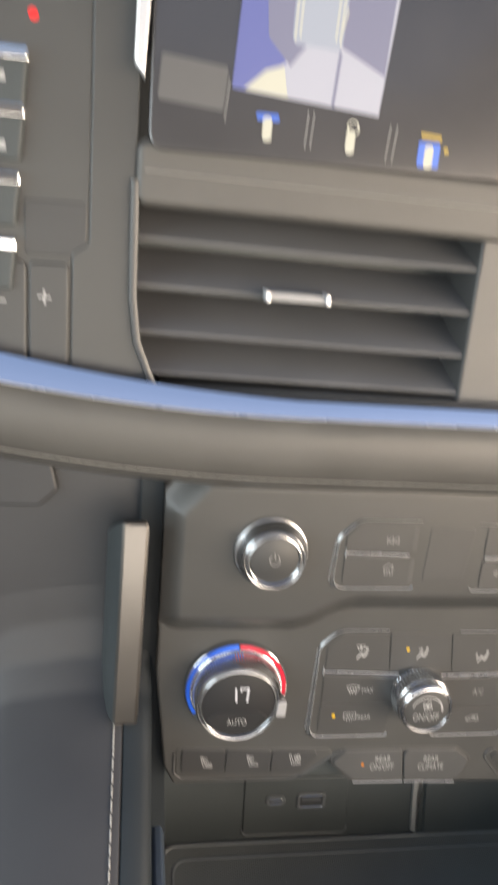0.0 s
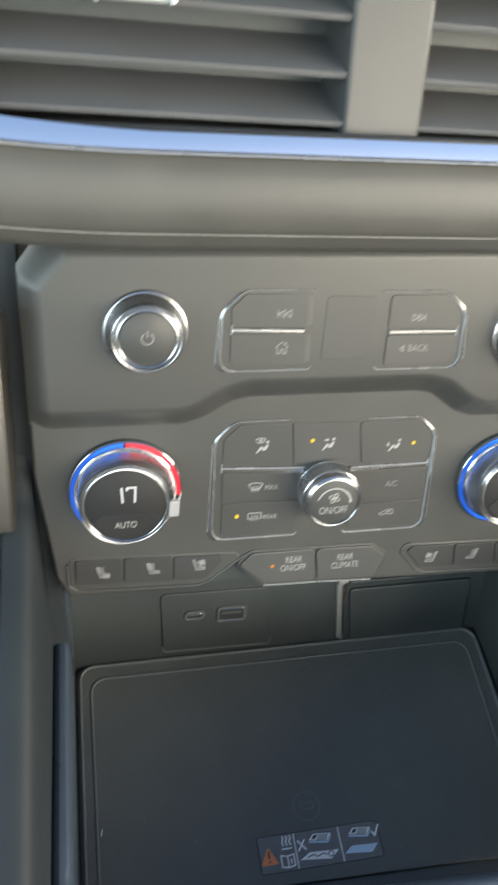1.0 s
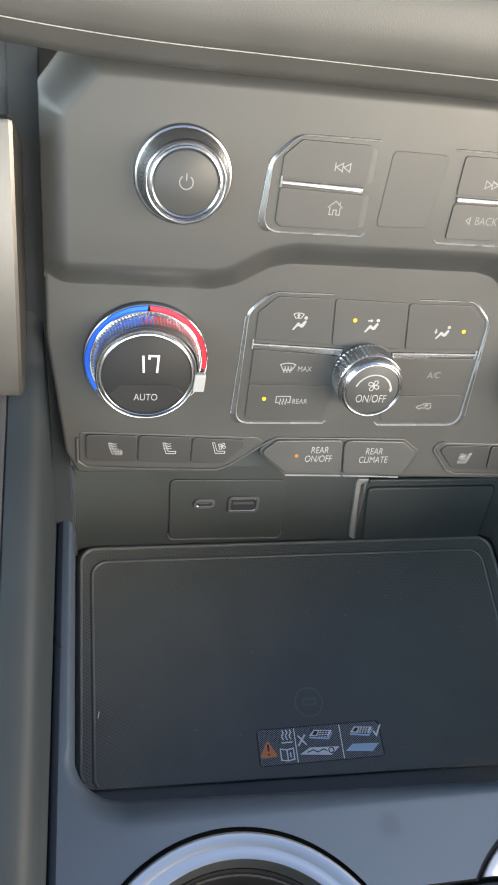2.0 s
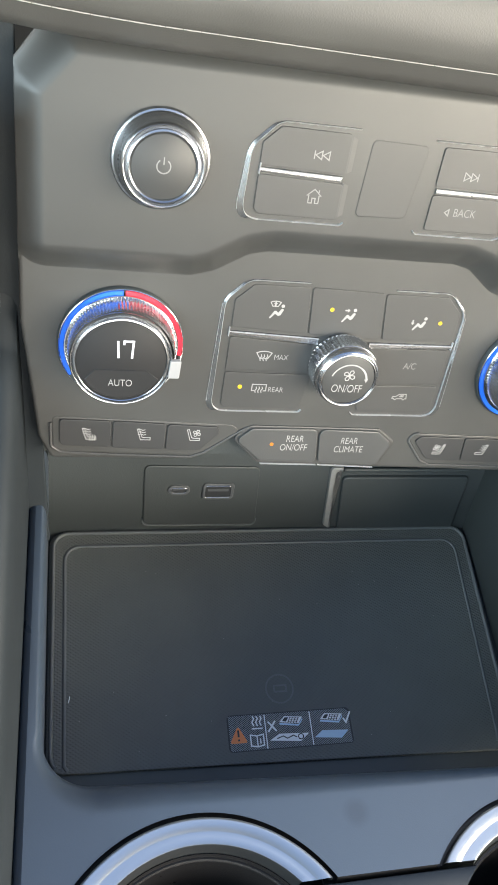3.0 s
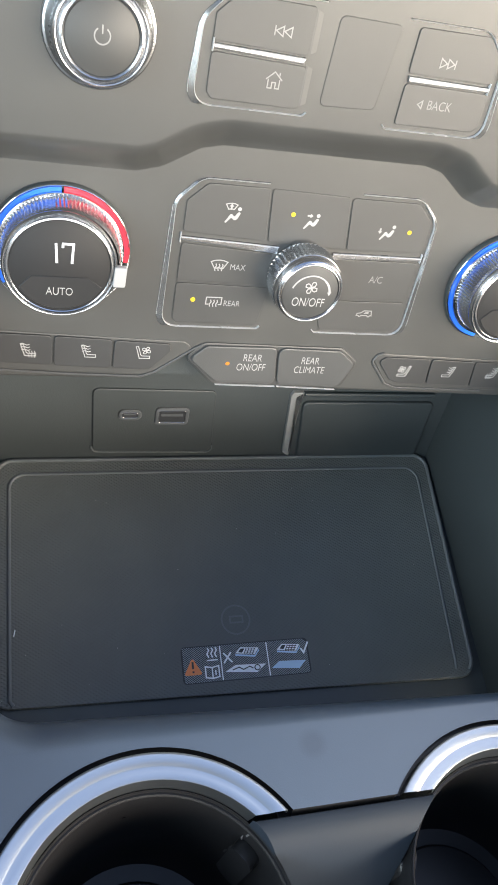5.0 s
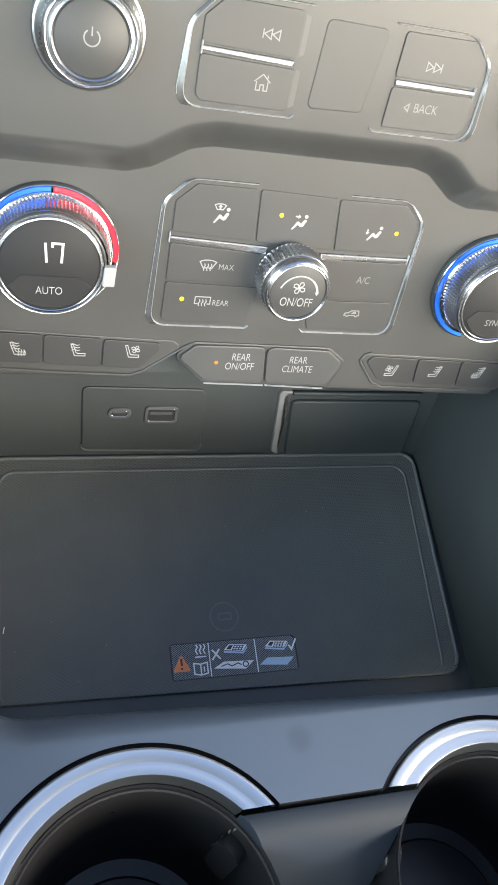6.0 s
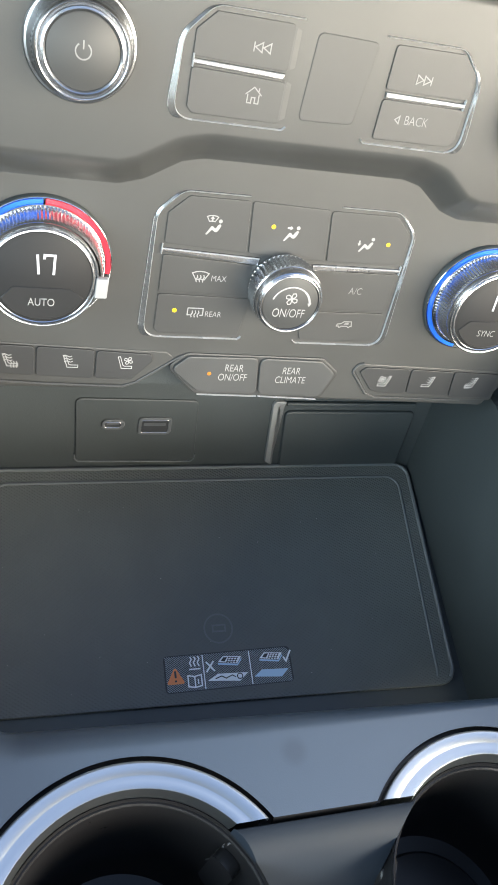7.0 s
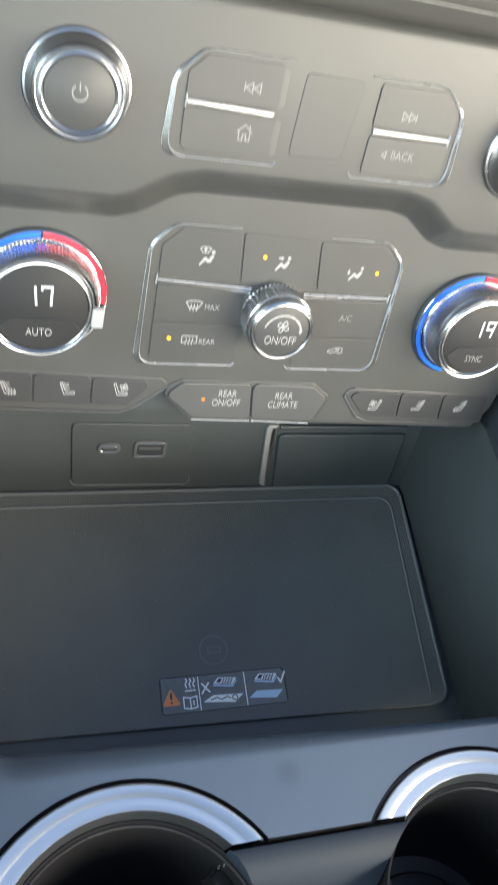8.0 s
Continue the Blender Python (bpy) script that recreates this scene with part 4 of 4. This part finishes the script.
def cut_ring(profile, cx, cv, steps=96):
    """Turns (radius, depth) round a cup's axis, cut along the deck's front seam on the side towards the other cup."""
    bm = bmesh.new()
    prev = None
    for i in range(steps + 1):
        row = []
        for r, y in profile:
            seam, far = math.acos((-10.7 - cv) / r), radians(150)
            lo, hi = (-far, seam) if cx < 0 else (-seam, far)
            a = lo + (hi - lo) * i / steps
            row.append(bm.verts.new((cx + r * math.sin(a), y, cv + r * math.cos(a))))
        if prev:
            for j in range(len(row) - 1):
                bm.faces.new((prev[j], prev[j + 1], row[j + 1], row[j]))
        prev = row
    return bm


for cx, cv in CUPS:
    prof = [(54.5, 3.0), (54.4, 0.2), (54.2, -0.5), (53.8, -0.7), (53.2, -0.72), (50.4, -0.25), (50.0, 0.0), (49.6, 0.12), (48.2, 0.1), (46.0, 0.2), (45.75, 0.32), (45.6, 0.7), (45.5, 3.0), (44.6, 6.5)]
    part("cup_ring", cut_ring(prof, cx, cv), M_RING, console, "polished metal cup holder ring")
    part("ring_gap", cut_ring([(54.0, 3.0), (57.0, 3.2)], cx, cv), M_WELL, console, smooth=False)
    well = part("cup_well", lathe([(44.3, 6.0), (43.9, 7.5), (43.5, 14), (42.0, 60), (38.5, 74), (36, 78), (30, 79)], cx, cv, 72), M_WELL, console, "black moulded cup well")
    part("well_edge", lathe([(44.2, 8.0), (43.2, 7.9), (42.7, 8.6), (42.8, 9.8), (43.6, 10.4)], cx, cv, 72, cap=False), M_WELL, well, "thin moulded edge")
    part("well_liner", lathe([(30, 78.2), (29, 77.4), (22, 77.2), (8, 77.2)], cx, cv, 48), M_WELL, well)
    for k in range(3):
        a = radians(55 + 120 * k)
        bm = prism(rounded([(-5, -16), (5, -16), (5, 16), (-5, 16)], 4), 0, 6, 2.0, 3)
        bmesh.ops.transform(bm, matrix=Matrix.Translation((cx + 44.6 * math.sin(a), 34, cv + 44.6 * math.cos(a))) @ Matrix.Rotation(a + math.pi, 4, "Y") @ Matrix.Rotation(radians(90), 4, "X"), verts=bm.verts)
        part("grip_tab", bm, M_WELL, well, "rubber grip tab")
bm, prev = bmesh.new(), None
turns = [((-99.2 - 18 * math.sin(radians(a)), 47.9 - 18 * math.cos(radians(a))), a, 12.7 - 10.0 * a / 90) for a in range(0, 91, 6)]
turns += [((-117.2 - 0.6 * f ** 0.6, 47.9 + 138.0 * f), 90, 2.7) for f in (0.08, 0.2, 0.4, 0.7, 1.0)]
for (px, pv), a, w in turns:
    nx, nv = -math.sin(radians(a)), -math.cos(radians(a))
    row = []
    for k in range(11):
        b = radians(9 * k)
        row.append(bm.verts.new((px + nx * w * (1 - math.sin(b)), 9.95 - 10.0 * math.cos(b), pv + nv * w * (1 - math.sin(b)))))
    row.insert(0, bm.verts.new((-122.6, -0.05, pv + nv * w)))
    row.append(bm.verts.new((px, 40.0, pv)))
    if prev:
        for j in range(len(row) - 1):
            bm.faces.new((prev[j], prev[j + 1], row[j + 1], row[j]))
    prev = row
part("tray_rim", bm, M_CONSOLE, console, "rounded tray rim")
part("deck_edge", sweep([(-122.6, 0.0, v) for v in (-96, -40, 16, 60, 120, 186)], [(0.0, 0.03), (-1.6, -0.5), (-2.8, -2.0), (-3.5, -5.0), (-3.7, -9.5), (0.0, -9.5)]), M_CONSOLE, console, "rounded outer deck edge")
# Black strip puts the shade of the gap beside the bolster into colour.
part("gap_shade", prism([(-128.2, -96), (-125.6, -96), (-125.6, 186), (-128.2, 186)], 9.5, 12), M_WELL, console, "black strip painting the shade in the gap beside the bolster", smooth=False)
part("console_body", prism([(-125, -112), (126, -112), (126, -110), (-125, -110)], 30, 120), M_DARK, console, smooth=False)

# Thin pale streaks paint the glints on a dried smear in the well.
residue = thing("smear_glints", "pale dried drink residue on the cup well wall", "stain", base=DECK)
rr = random.Random(3)
cx, cv = CUPS[0]
for k in range(7):
    f = k / 6
    a = radians(51 - 4 * f + rr.uniform(-0.8, 0.8))
    d = 12 + 30 * f + rr.uniform(-3, 3)
    w, h = rr.uniform(0.2, 0.6), rr.uniform(2.0, 5.0)
    ring = [(w * rr.uniform(0.5, 1.3) * math.cos(q), h * rr.uniform(0.6, 1.2) * math.sin(q)) for q in (i * math.pi / 5 for i in range(10))]
    bm = prism(ring, 0, 0.25)
    r = 43.5 - (d - 14) * 0.0326 - 0.15 if d > 14 else 43.7 - (d - 10) * 0.06
    bmesh.ops.transform(bm, matrix=Matrix.Translation((cx + r * math.sin(a), d, cv + r * math.cos(a))) @ Matrix.Rotation(a + math.pi, 4, "Y") @ Matrix.Rotation(radians(90), 4, "X") @ Matrix.Rotation(rr.uniform(-0.15, 0.15), 4, "Y"), verts=bm.verts)
    part("glint_streak", bm, M_SMEAR_GLINT, residue, smooth=False)

# ================= padded side bolster and upright grip =================
PROFILE = [(13.8, 44), (12.4, 26), (8, 10), (-1, -3), (-12, -11), (-25, -19.4), (-55, -36.5), (-103, -66), (-150, -90), (-220, -112), (-330, -130)]


def side_bolster(s):
    ob = thing("side_bolster", "dark grey padded console bolster with a pale stitched seam", "bolster", "bolsters beside the console")
    bm, bm2 = bmesh.new(), bmesh.new()
    prev = prev2 = None
    fine = []
    for (ya, za), (yb, zb) in zip(PROFILE, PROFILE[1:]):
        fine += [(ya + (yb - ya) * i / 6, za + (zb - za) * i / 6) for i in range(6)]
    fine.append(PROFILE[-1])
    for y, z in fine:
        rail = -120 + 0.2 * (y + 140)
        cols = [(-250, -90), (-232, -40), (-212, -14), (-190, -4), (-164, -0.5), (-150, 0), (-143, -0.4), (-141.6, -1.0), (-141.0, -2.2)]
        inner = [(-141.0, -2.2), (-140.4, -1.1), (-138.5, -0.6), (-133.0, -1.0), (-130.2, -2.6), (-128.4, -6.0)]
        rows_a = [bm.verts.new((s * x, y, z + dz)) for x, dz in cols]
        rows_b = [bm2.verts.new((s * x, y, z + dz)) for x, dz in inner]
        for f, x in ((0.3, -127.2), (0.65, -126.2), (1.0, -125.6)):
            rows_b.append(bm2.verts.new((s * x, y, (z - 6.0) * (1 - f) + (rail - 4) * f)))
        for own, old, row in ((bm, prev, rows_a), (bm2, prev2, rows_b)):
            if old:
                for j in range(len(row) - 1):
                    own.faces.new((old[j], old[j + 1], row[j + 1], row[j]))
        prev, prev2 = rows_a, rows_b
    part("inner_trim", bm2, M_SOFT2, ob, "smooth grey inner trim")
    part("padding", bm, M_SOFT, ob)
    if s < 0:
        lines, run = [], 0.0
        pts = [Vector((-145.0, y, z + 0.15)) for y, z in fine]
        bm = bmesh.new()
        for a, b in zip(pts, pts[1:]):
            d = b - a
            n = max(1, int(d.length / 4.2))
            for i in range(n):
                p, q = a + d * (i + 0.12) / n, a + d * (i + 0.86) / n
                sweep([p, (p + q) / 2 + Vector((0, 0, 0.35)), q], half_round(0.7, 0.4, 4), up=Vector((0, -0.5, 0.85)).normalized(), bm=bm)
        part("seam_stitching", bm, M_THREAD, ob, "pale twisted seam stitching")
    return ob


side_bolster(-1)
side_bolster(1)

grip = thing("upright_trim_grip", "satin silver upright trim bar beside the control panel", "trim bar")
bm = bmesh.new()
rings = []
for z, k, dx in ((-10.5, 0.90, -0.9), (-9.5, 0.98, -0.9), (-7, 1.0, -0.9), (85, 1.0, 0.4), (86.2, 0.98, 0.4), (87, 0.9, 0.4)):
    sec = [(-151, 8), (-149.8, 0), (-147.6, -8.5), (-145.0, -15.2), (-143.8, -16.4), (-135.4, -16.4), (-134.3, -15.4), (-133.9, -12), (-133.7, 8)]
    rings.append([bm.verts.new((-141 + (x + 141) * k + dx, 8 + (y - 8) * k, z - (0.55 * (y + 16.4) if z > 0 else 0.0))) for x, y in sec])
for r, q in zip(rings, rings[1:]):
    for j in range(3, len(r) - 1):
        bm.faces.new((r[j], r[j + 1], q[j + 1], q[j]))
bm2 = bmesh.new()
cover = [[bm2.verts.new(v.co) for v in ring[:4]] for ring in rings]
for r, q in zip(cover, cover[1:]):
    for j in range(3):
        bm2.faces.new((r[j], r[j + 1], q[j + 1], q[j]))
for ring in (rings[0], rings[-1]):
    bm3 = bmesh.new()
    bm3.faces.new([bm3.verts.new(v.co) for v in ring])
    part("end_cap", bm3, M_DARK, grip, "black end cap")
part("bar", bm, M_SATIN, grip)
part("side_cover", bm2, M_DARK, grip, "black side cover")

for s in (-1, 1):
    side_panel = thing("lower_dash_panel", "black textured lower dashboard panel beside the stack", "dash panel", "lower dash panels")
    part("panel", prism([(s * 128.5, -170), (s * 460, -170), (s * 460, 108), (s * 128.5, 108)], 14, 40), M_SOFT, side_panel, smooth=False)
    if s < 0:
        part("cheek", prism(rounded([(-137, -112), (-116.5, -112), (-120, -46), (-126, 6), (-127, 104), (-137, 104)], 1), 9, 13, 0.5, 2), M_SOFT2, side_panel, "smooth dark cheek beside the stack")
        part("knee_cover", prism(rounded([(-460, 82), (-180, 82), (-172, 90), (-175, 103), (-188, 108), (-460, 108)], 4), 10.5, 15, 1.5, 3), M_SOFT, side_panel, "soft rounded knee cover")

# ================= upper dash: wrapped bolster, bright strip, vents, screen =================


def rise(x):
    return -0.008 * x + (0.0007 * (x + 80) ** 2 if x < -80 else 0.0)


def along(profile, xs, grow=None):
    """A closed profile of (y, z) carried across the dash, following its gentle bow."""
    bm = bmesh.new()
    prev = None
    y0, z0 = profile[0]
    for x in xs:
        g = grow(x) if grow else 1.0
        row = [bm.verts.new((x, y0 + (y - y0) * g, z0 + (z - z0) * g + rise(x))) for y, z in profile]
        if prev:
            for j in range(len(row)):
                k = (j + 1) % len(row)
                bm.faces.new((prev[j], prev[k], row[k], row[j]))
        else:
            bm.faces.new(row[::-1])
        prev = row
    bm.faces.new(prev)
    return bm


XS = [-420 + 10 * i for i in range(85)]
roll = thing("wrapped_dash_bolster", "charcoal leather-wrapped dash bolster with a pale stitched seam", "dash bolster")
part("padding", along([(10, 138.3), (-31, 138.3), (-33.6, 136.4), (-35.5, 131), (-35.5, 121), (-33.5, 115), (-31.5, 112.8), (-30.4, 112.0), (-29.0, 111), (-27, 108), (-20, 104.5), (10, 103)], XS), M_WRAP, roll)
bm = bmesh.new()
x = -300.0
while x < 300:
    a, b = Vector((x, -31.0, 112.0 + rise(x))), Vector((x + 4.8, -31.0, 112.0 + rise(x + 4.8)))
    sweep([a, (a + b) / 2 + Vector((0, -0.25, 0)), b], half_round(0.32, 0.22, 4), bm=bm)
    x += 5.0
part("seam_stitching", bm, M_THREAD, roll, "pale seam stitching")

strip = thing("chrome_dash_strip", "polished chrome strip running across the dashboard", "trim strip")
part("strip", along([(-33, 138.5), (-20, 138.5), (-20, 138.9), (-29.8, 143.6), (-31.0, 143.8), (-35.0, 139.15), (-35.6, 138.7), (-35.2, 138.5)], XS, lambda x: 1.0 + (0.0055 * (-x - 80) if x < -80 else 0.0)), M_CHROME, strip)

part("lower_edge", along([(-35.0, 137.7), (-34, 137.4), (-34, 138.2), (-35.9, 138.2), (-36.2, 137.9)], XS), M_EDGE, strip, "pale lower edge")

vent_group = "dash air vents"


def air_vent(x0, x1, tab):
    v = thing("air_vent", "dark dashboard air vent with horizontal slats", "air vent", vent_group, base=BASE @ Matrix.Translation((-0.0055, 0, -0.004)))
    part("duct", prism([(x0 - 2, 146), (x1 + 2, 146), (x1 + 2, 220), (x0 - 2, 220)], 11, 14), M_DARK, v, smooth=False)
    for z in (202, 185.2, 168.2, 153):
        bm = bmesh.new()
        sec = [(-17.5, z - 0.6), (-17.8, z + 0.4), (-16.8, z + 1.1), (9, z + 11.5), (9, z + 9.0), (-16.5, z - 1.4)]
        a = [bm.verts.new((x0, yy, zz - 0.02 * (x0 + 77))) for yy, zz in sec]
        b = [bm.verts.new((x1, yy, zz - 0.02 * (x1 + 77))) for yy, zz in sec]
        bm.faces.new(a)
        bm.faces.new(b[::-1])
        for i in range(len(sec)):
            bm.faces.new((a[i], a[i - 1], b[i - 1], b[i]))
        part("slat", bm, M_SLAT, v)
    if tab:
        t = part("slider_tab", prism(rounded([(tab - 11.6, 184.2), (tab + 11.6, 183.8), (tab + 11.6, 186.8), (tab - 11.6, 187.3)], 0.7), -22.5, -16, 0.5, 2), M_TAB, v, "bright metal slider tab")
        for s in (-1, 1):
            part("end_cap", prism(rounded([(tab + s * 11.4 - 0.9, 183.6), (tab + s * 11.4 + 0.9, 183.6), (tab + s * 11.4 + 0.9, 187.5), (tab + s * 11.4 - 0.9, 187.5)], 0.6), -24.0, -16, 0.3, 2), M_EDGE, t)
    return v


air_vent(-137, -7, -78)
air_vent(19, 150, 88)
upper = thing("upper_dash_surround", "charcoal dashboard surround between the vents and the screen", "dash trim", base=BASE @ Matrix.Translation((-0.0055, 0, -0.004)))
part("vent_pillar", prism([(-8, 138), (20, 138), (20, 222), (-8, 222)], -19, 20, 1.5, 3), M_KEY, upper)
part("left_pillar", prism(rounded([(-160.4, 138), (-125, 138), (-128, 146), (-137.5, 170), (-138.5, 222), (-138.5, 300), (-154.6, 300), (-154.6, 199.5), (-160.4, 196)], 3), -21, 20, 0.9, 3), M_FASCIA, upper)
part("vent_edge", sweep([(-130, -22.6, 150), (-136.5, -22.6, 166), (-138.6, -22.6, 182), (-139.2, -22.6, 222)], half_round(3.2, 1.4, 5)), M_KEY, upper)
part("vent_sill", prism([(-127, 138), (151, 138), (151, 147), (-127, 150)], -21, 20, 1.5, 3), M_FASCIA, upper)
part("top_rail", prism(rounded([(-139, 214), (200, 207), (200, 228), (-139, 236)], 4), -24, 20, 2.5, 4), M_WRAP, upper, "leather-wrapped rail")
part("right_pillar", prism([(151, 138), (300, 138), (300, 300), (151, 300)], -20, 20, 2.0, 3), M_FASCIA, upper)
bm = bmesh.new()
x = -136.0
while x < 190:
    zz = 225.5 - 0.02 * (x + 136)
    sweep([(x, -24.3, zz), (x + 2.4, -24.6, zz), (x + 4.8, -24.3, zz)], half_round(0.3, 0.2, 4), bm=bm)
    x += 5.0
part("rail_stitching", bm, M_THREAD, upper, "pale seam stitching")

screen = thing("infotainment_screen", "lit glossy infotainment screen showing an overhead parking view", "screen", base=BASE @ Matrix.Translation((-0.007, 0, -0.0035)))
part("glass", prism(box_outline(-134, 150, 232, 372, 5), -26, -14, 1.0, 2), M_SCREEN, screen)
part("bright_edge", prism([(-139.5, 258), (-136.0, 254), (-133.6, 300), (-133.6, 372), (-137.6, 372)], -28, -18, 0.8, 2), M_EDGE, screen, "satin metal left edge")
S_BLUE, S_PALE, S_GREY, S_CREAM = glow("screen_blue", (0.16, 0.19, 0.50), 0.42), glow("screen_pale", (0.50, 0.52, 0.61), 0.5), glow("screen_grey", (0.22, 0.23, 0.34), 0.51), glow("screen_cream", (0.66, 0.66, 0.55), 0.5)
S_TILE, S_CAR = glow("screen_tile", (0.20, 0.20, 0.20), 0.28), glow("screen_car", (0.40, 0.45, 0.54), 0.5)
S_KEY = glow("screen_key_blue", (0.06, 0.20, 0.85), 0.48)
S_GOLD = glow("screen_key_gold", (0.75, 0.52, 0.08), 0.34)


def shown(name, pts, mat, y=-26.2, text=""):
    return part(name, prism(pts, y, -25.9), mat, screen, text, smooth=False)


shown("camera_view", [(-107, 253.6), (-55.5, 249.5), (-51, 310), (-104, 310)], S_PALE, text="lit overhead camera view")
shown("view_patch", [(-107, 253.6), (-101, 253.2), (-86, 266), (-86, 310), (-104, 310)], S_BLUE, -26.3)
shown("view_patch", [(-88, 262), (-82, 270), (-86, 310), (-100, 310), (-96, 270)], S_GREY, -26.4)
shown("view_patch", [(-72, 270), (-55, 262), (-53, 310), (-72, 310)], S_GREY, -26.3)
shown("view_patch", [(-103, 253.6), (-88, 252.4), (-90, 262), (-96, 260)], S_CREAM, -26.45)
shown("car_shape", rounded([(-88, 269), (-71, 268), (-69, 310), (-88, 310)], 2), S_CAR, -26.5)
shown("view_gap", [(-72.6, 251.0), (-71.6, 250.9), (-70.6, 268), (-71.6, 268)], S_GREY, -26.45)
shown("screen_tile", rounded([(-131.5, 247.8), (-109.4, 246.0), (-108.4, 259.6), (-130.6, 261.8)], 1.0), S_TILE, -26.15, "grey screen tile")
part("car_outline", strokes([[(-87.2, 270), (-86.6, 310)], [(-85.6, 271), (-85.0, 310)], [(-73.4, 271), (-72.2, 310)], [(-71.8, 270), (-70.6, 310)], [(-72.0, 272), (-70.0, 281)]], 0.5, -26.6), S_CREAM, screen, smooth=False)
for x, z, back in ((-94, 242.4, S_KEY), (-64.5, 241.0, None), (-35.5, 238.6, S_KEY)):
    shown("screen_icon", rounded([(x - 1.6, z - 4.4), (x + 1.6, z - 4.4), (x + 1.6, z + 3.2), (x - 1.6, z + 3.2)], 1.2), S_CREAM, -26.4)
    if back:
        shown("screen_icon", rounded([(x - 4, z + (2.2 if x < -80 else -4)), (x + 4, z + (2.2 if x < -80 else -4)), (x + 4, z + 4.2), (x - 4, z + 4.2)], 0.8), back, -26.25)
    else:
        part("screen_icon", strokes([circle(x + 0.6, z + 4, 2.0, 12)], 0.6, -26.4), S_CREAM, screen, smooth=False)
shown("screen_icon", [(-39, 244.2), (-31.5, 243.8), (-31.5, 245.2), (-39, 245.6)], S_GOLD, -26.5)
disc(-29.2, 240.6, 0.9, -26.4, 0.3, S_GOLD, screen, "screen_icon")
for line in ([(-80.5, 237), (-80.0, 248.5)], [(-78.5, 237), (-78.0, 248.5)], [(-51.2, 235), (-50.4, 247)], [(-48.8, 235), (-48.0, 247)], [(-108.8, 243), (-107.8, 256)]):
    part("screen_divider", strokes([line], 0.35, -26.2), M_DIM, screen, smooth=False)

shifter = thing("shift_button_stack", "black column of chrome edged shift buttons on the dash", "shift buttons", base=BASE @ Matrix.Translation((-0.006, 0, -0.006)))
part("faceplate", prism(rounded([(-260, 138), (-159.8, 138), (-159.8, 196), (-154, 199.5), (-154, 300), (-260, 300)], 1), -20, 10, 0.6, 2), M_FASCIA, shifter)
for z, x1 in ((259.4, -174.2), (242.2, -175.4), (221.0, -177.0), (199.4, -178.4)):
    key = part("shift_key", prism(rounded([(-250, z - 15.5), (x1 - 1.5, z - 15.5), (x1, z), (-250, z + 1)], 1.5), -24, -18, 1.0, 2), M_DARK, shifter)
    part("chrome_edge", prism(rounded([(-250, z - 0.8), (x1, z - 1.8), (x1 + 0.4, z + 2.2), (-250, z + 3.4)], 0.8), -25.4, -18, 0.4, 2), M_CHROME, key, "chrome upper edge")
for z in (252.5, 231.5):
    part("legend_bar", prism([(-187, z - 1.4), (-181.5, z - 1.4), (-181.5, z + 1.4), (-187, z + 1.4)], -24.3, -23.9), M_WHITE, shifter, smooth=False)
part("blank_recess", prism(box_outline(-176, -154.8, 196.4, 215, 2), -20.4, -18, 0.3, 2), M_SEATKEY, shifter)
part("ratio_key", prism(box_outline(-174.4, -160.6, 158, 194, 2), -21.5, -18, 0.8, 2), M_BUTTON, shifter)
part("ratio_key", prism(box_outline(-195, -175.2, 158, 194, 2), -21.5, -18, 0.8, 2), M_BUTTON, shifter)
part("legend", strokes([[(-171.3, 182), (-166.7, 182)], [(-169, 179.6), (-169, 184.4)]], 0.9, -21.8), M_WHITE, shifter, smooth=False)
part("legend", strokes([[(-185.1, 184.6), (-185.1, 180), (-182.2, 180)]], 0.9, -21.8), M_WHITE, shifter, smooth=False)
disc(-173.0, 272.0, 1.7, -20.2, 0.8, M_REDLAMP, shifter, "indicator_lamp", "lit red indicator lamp")
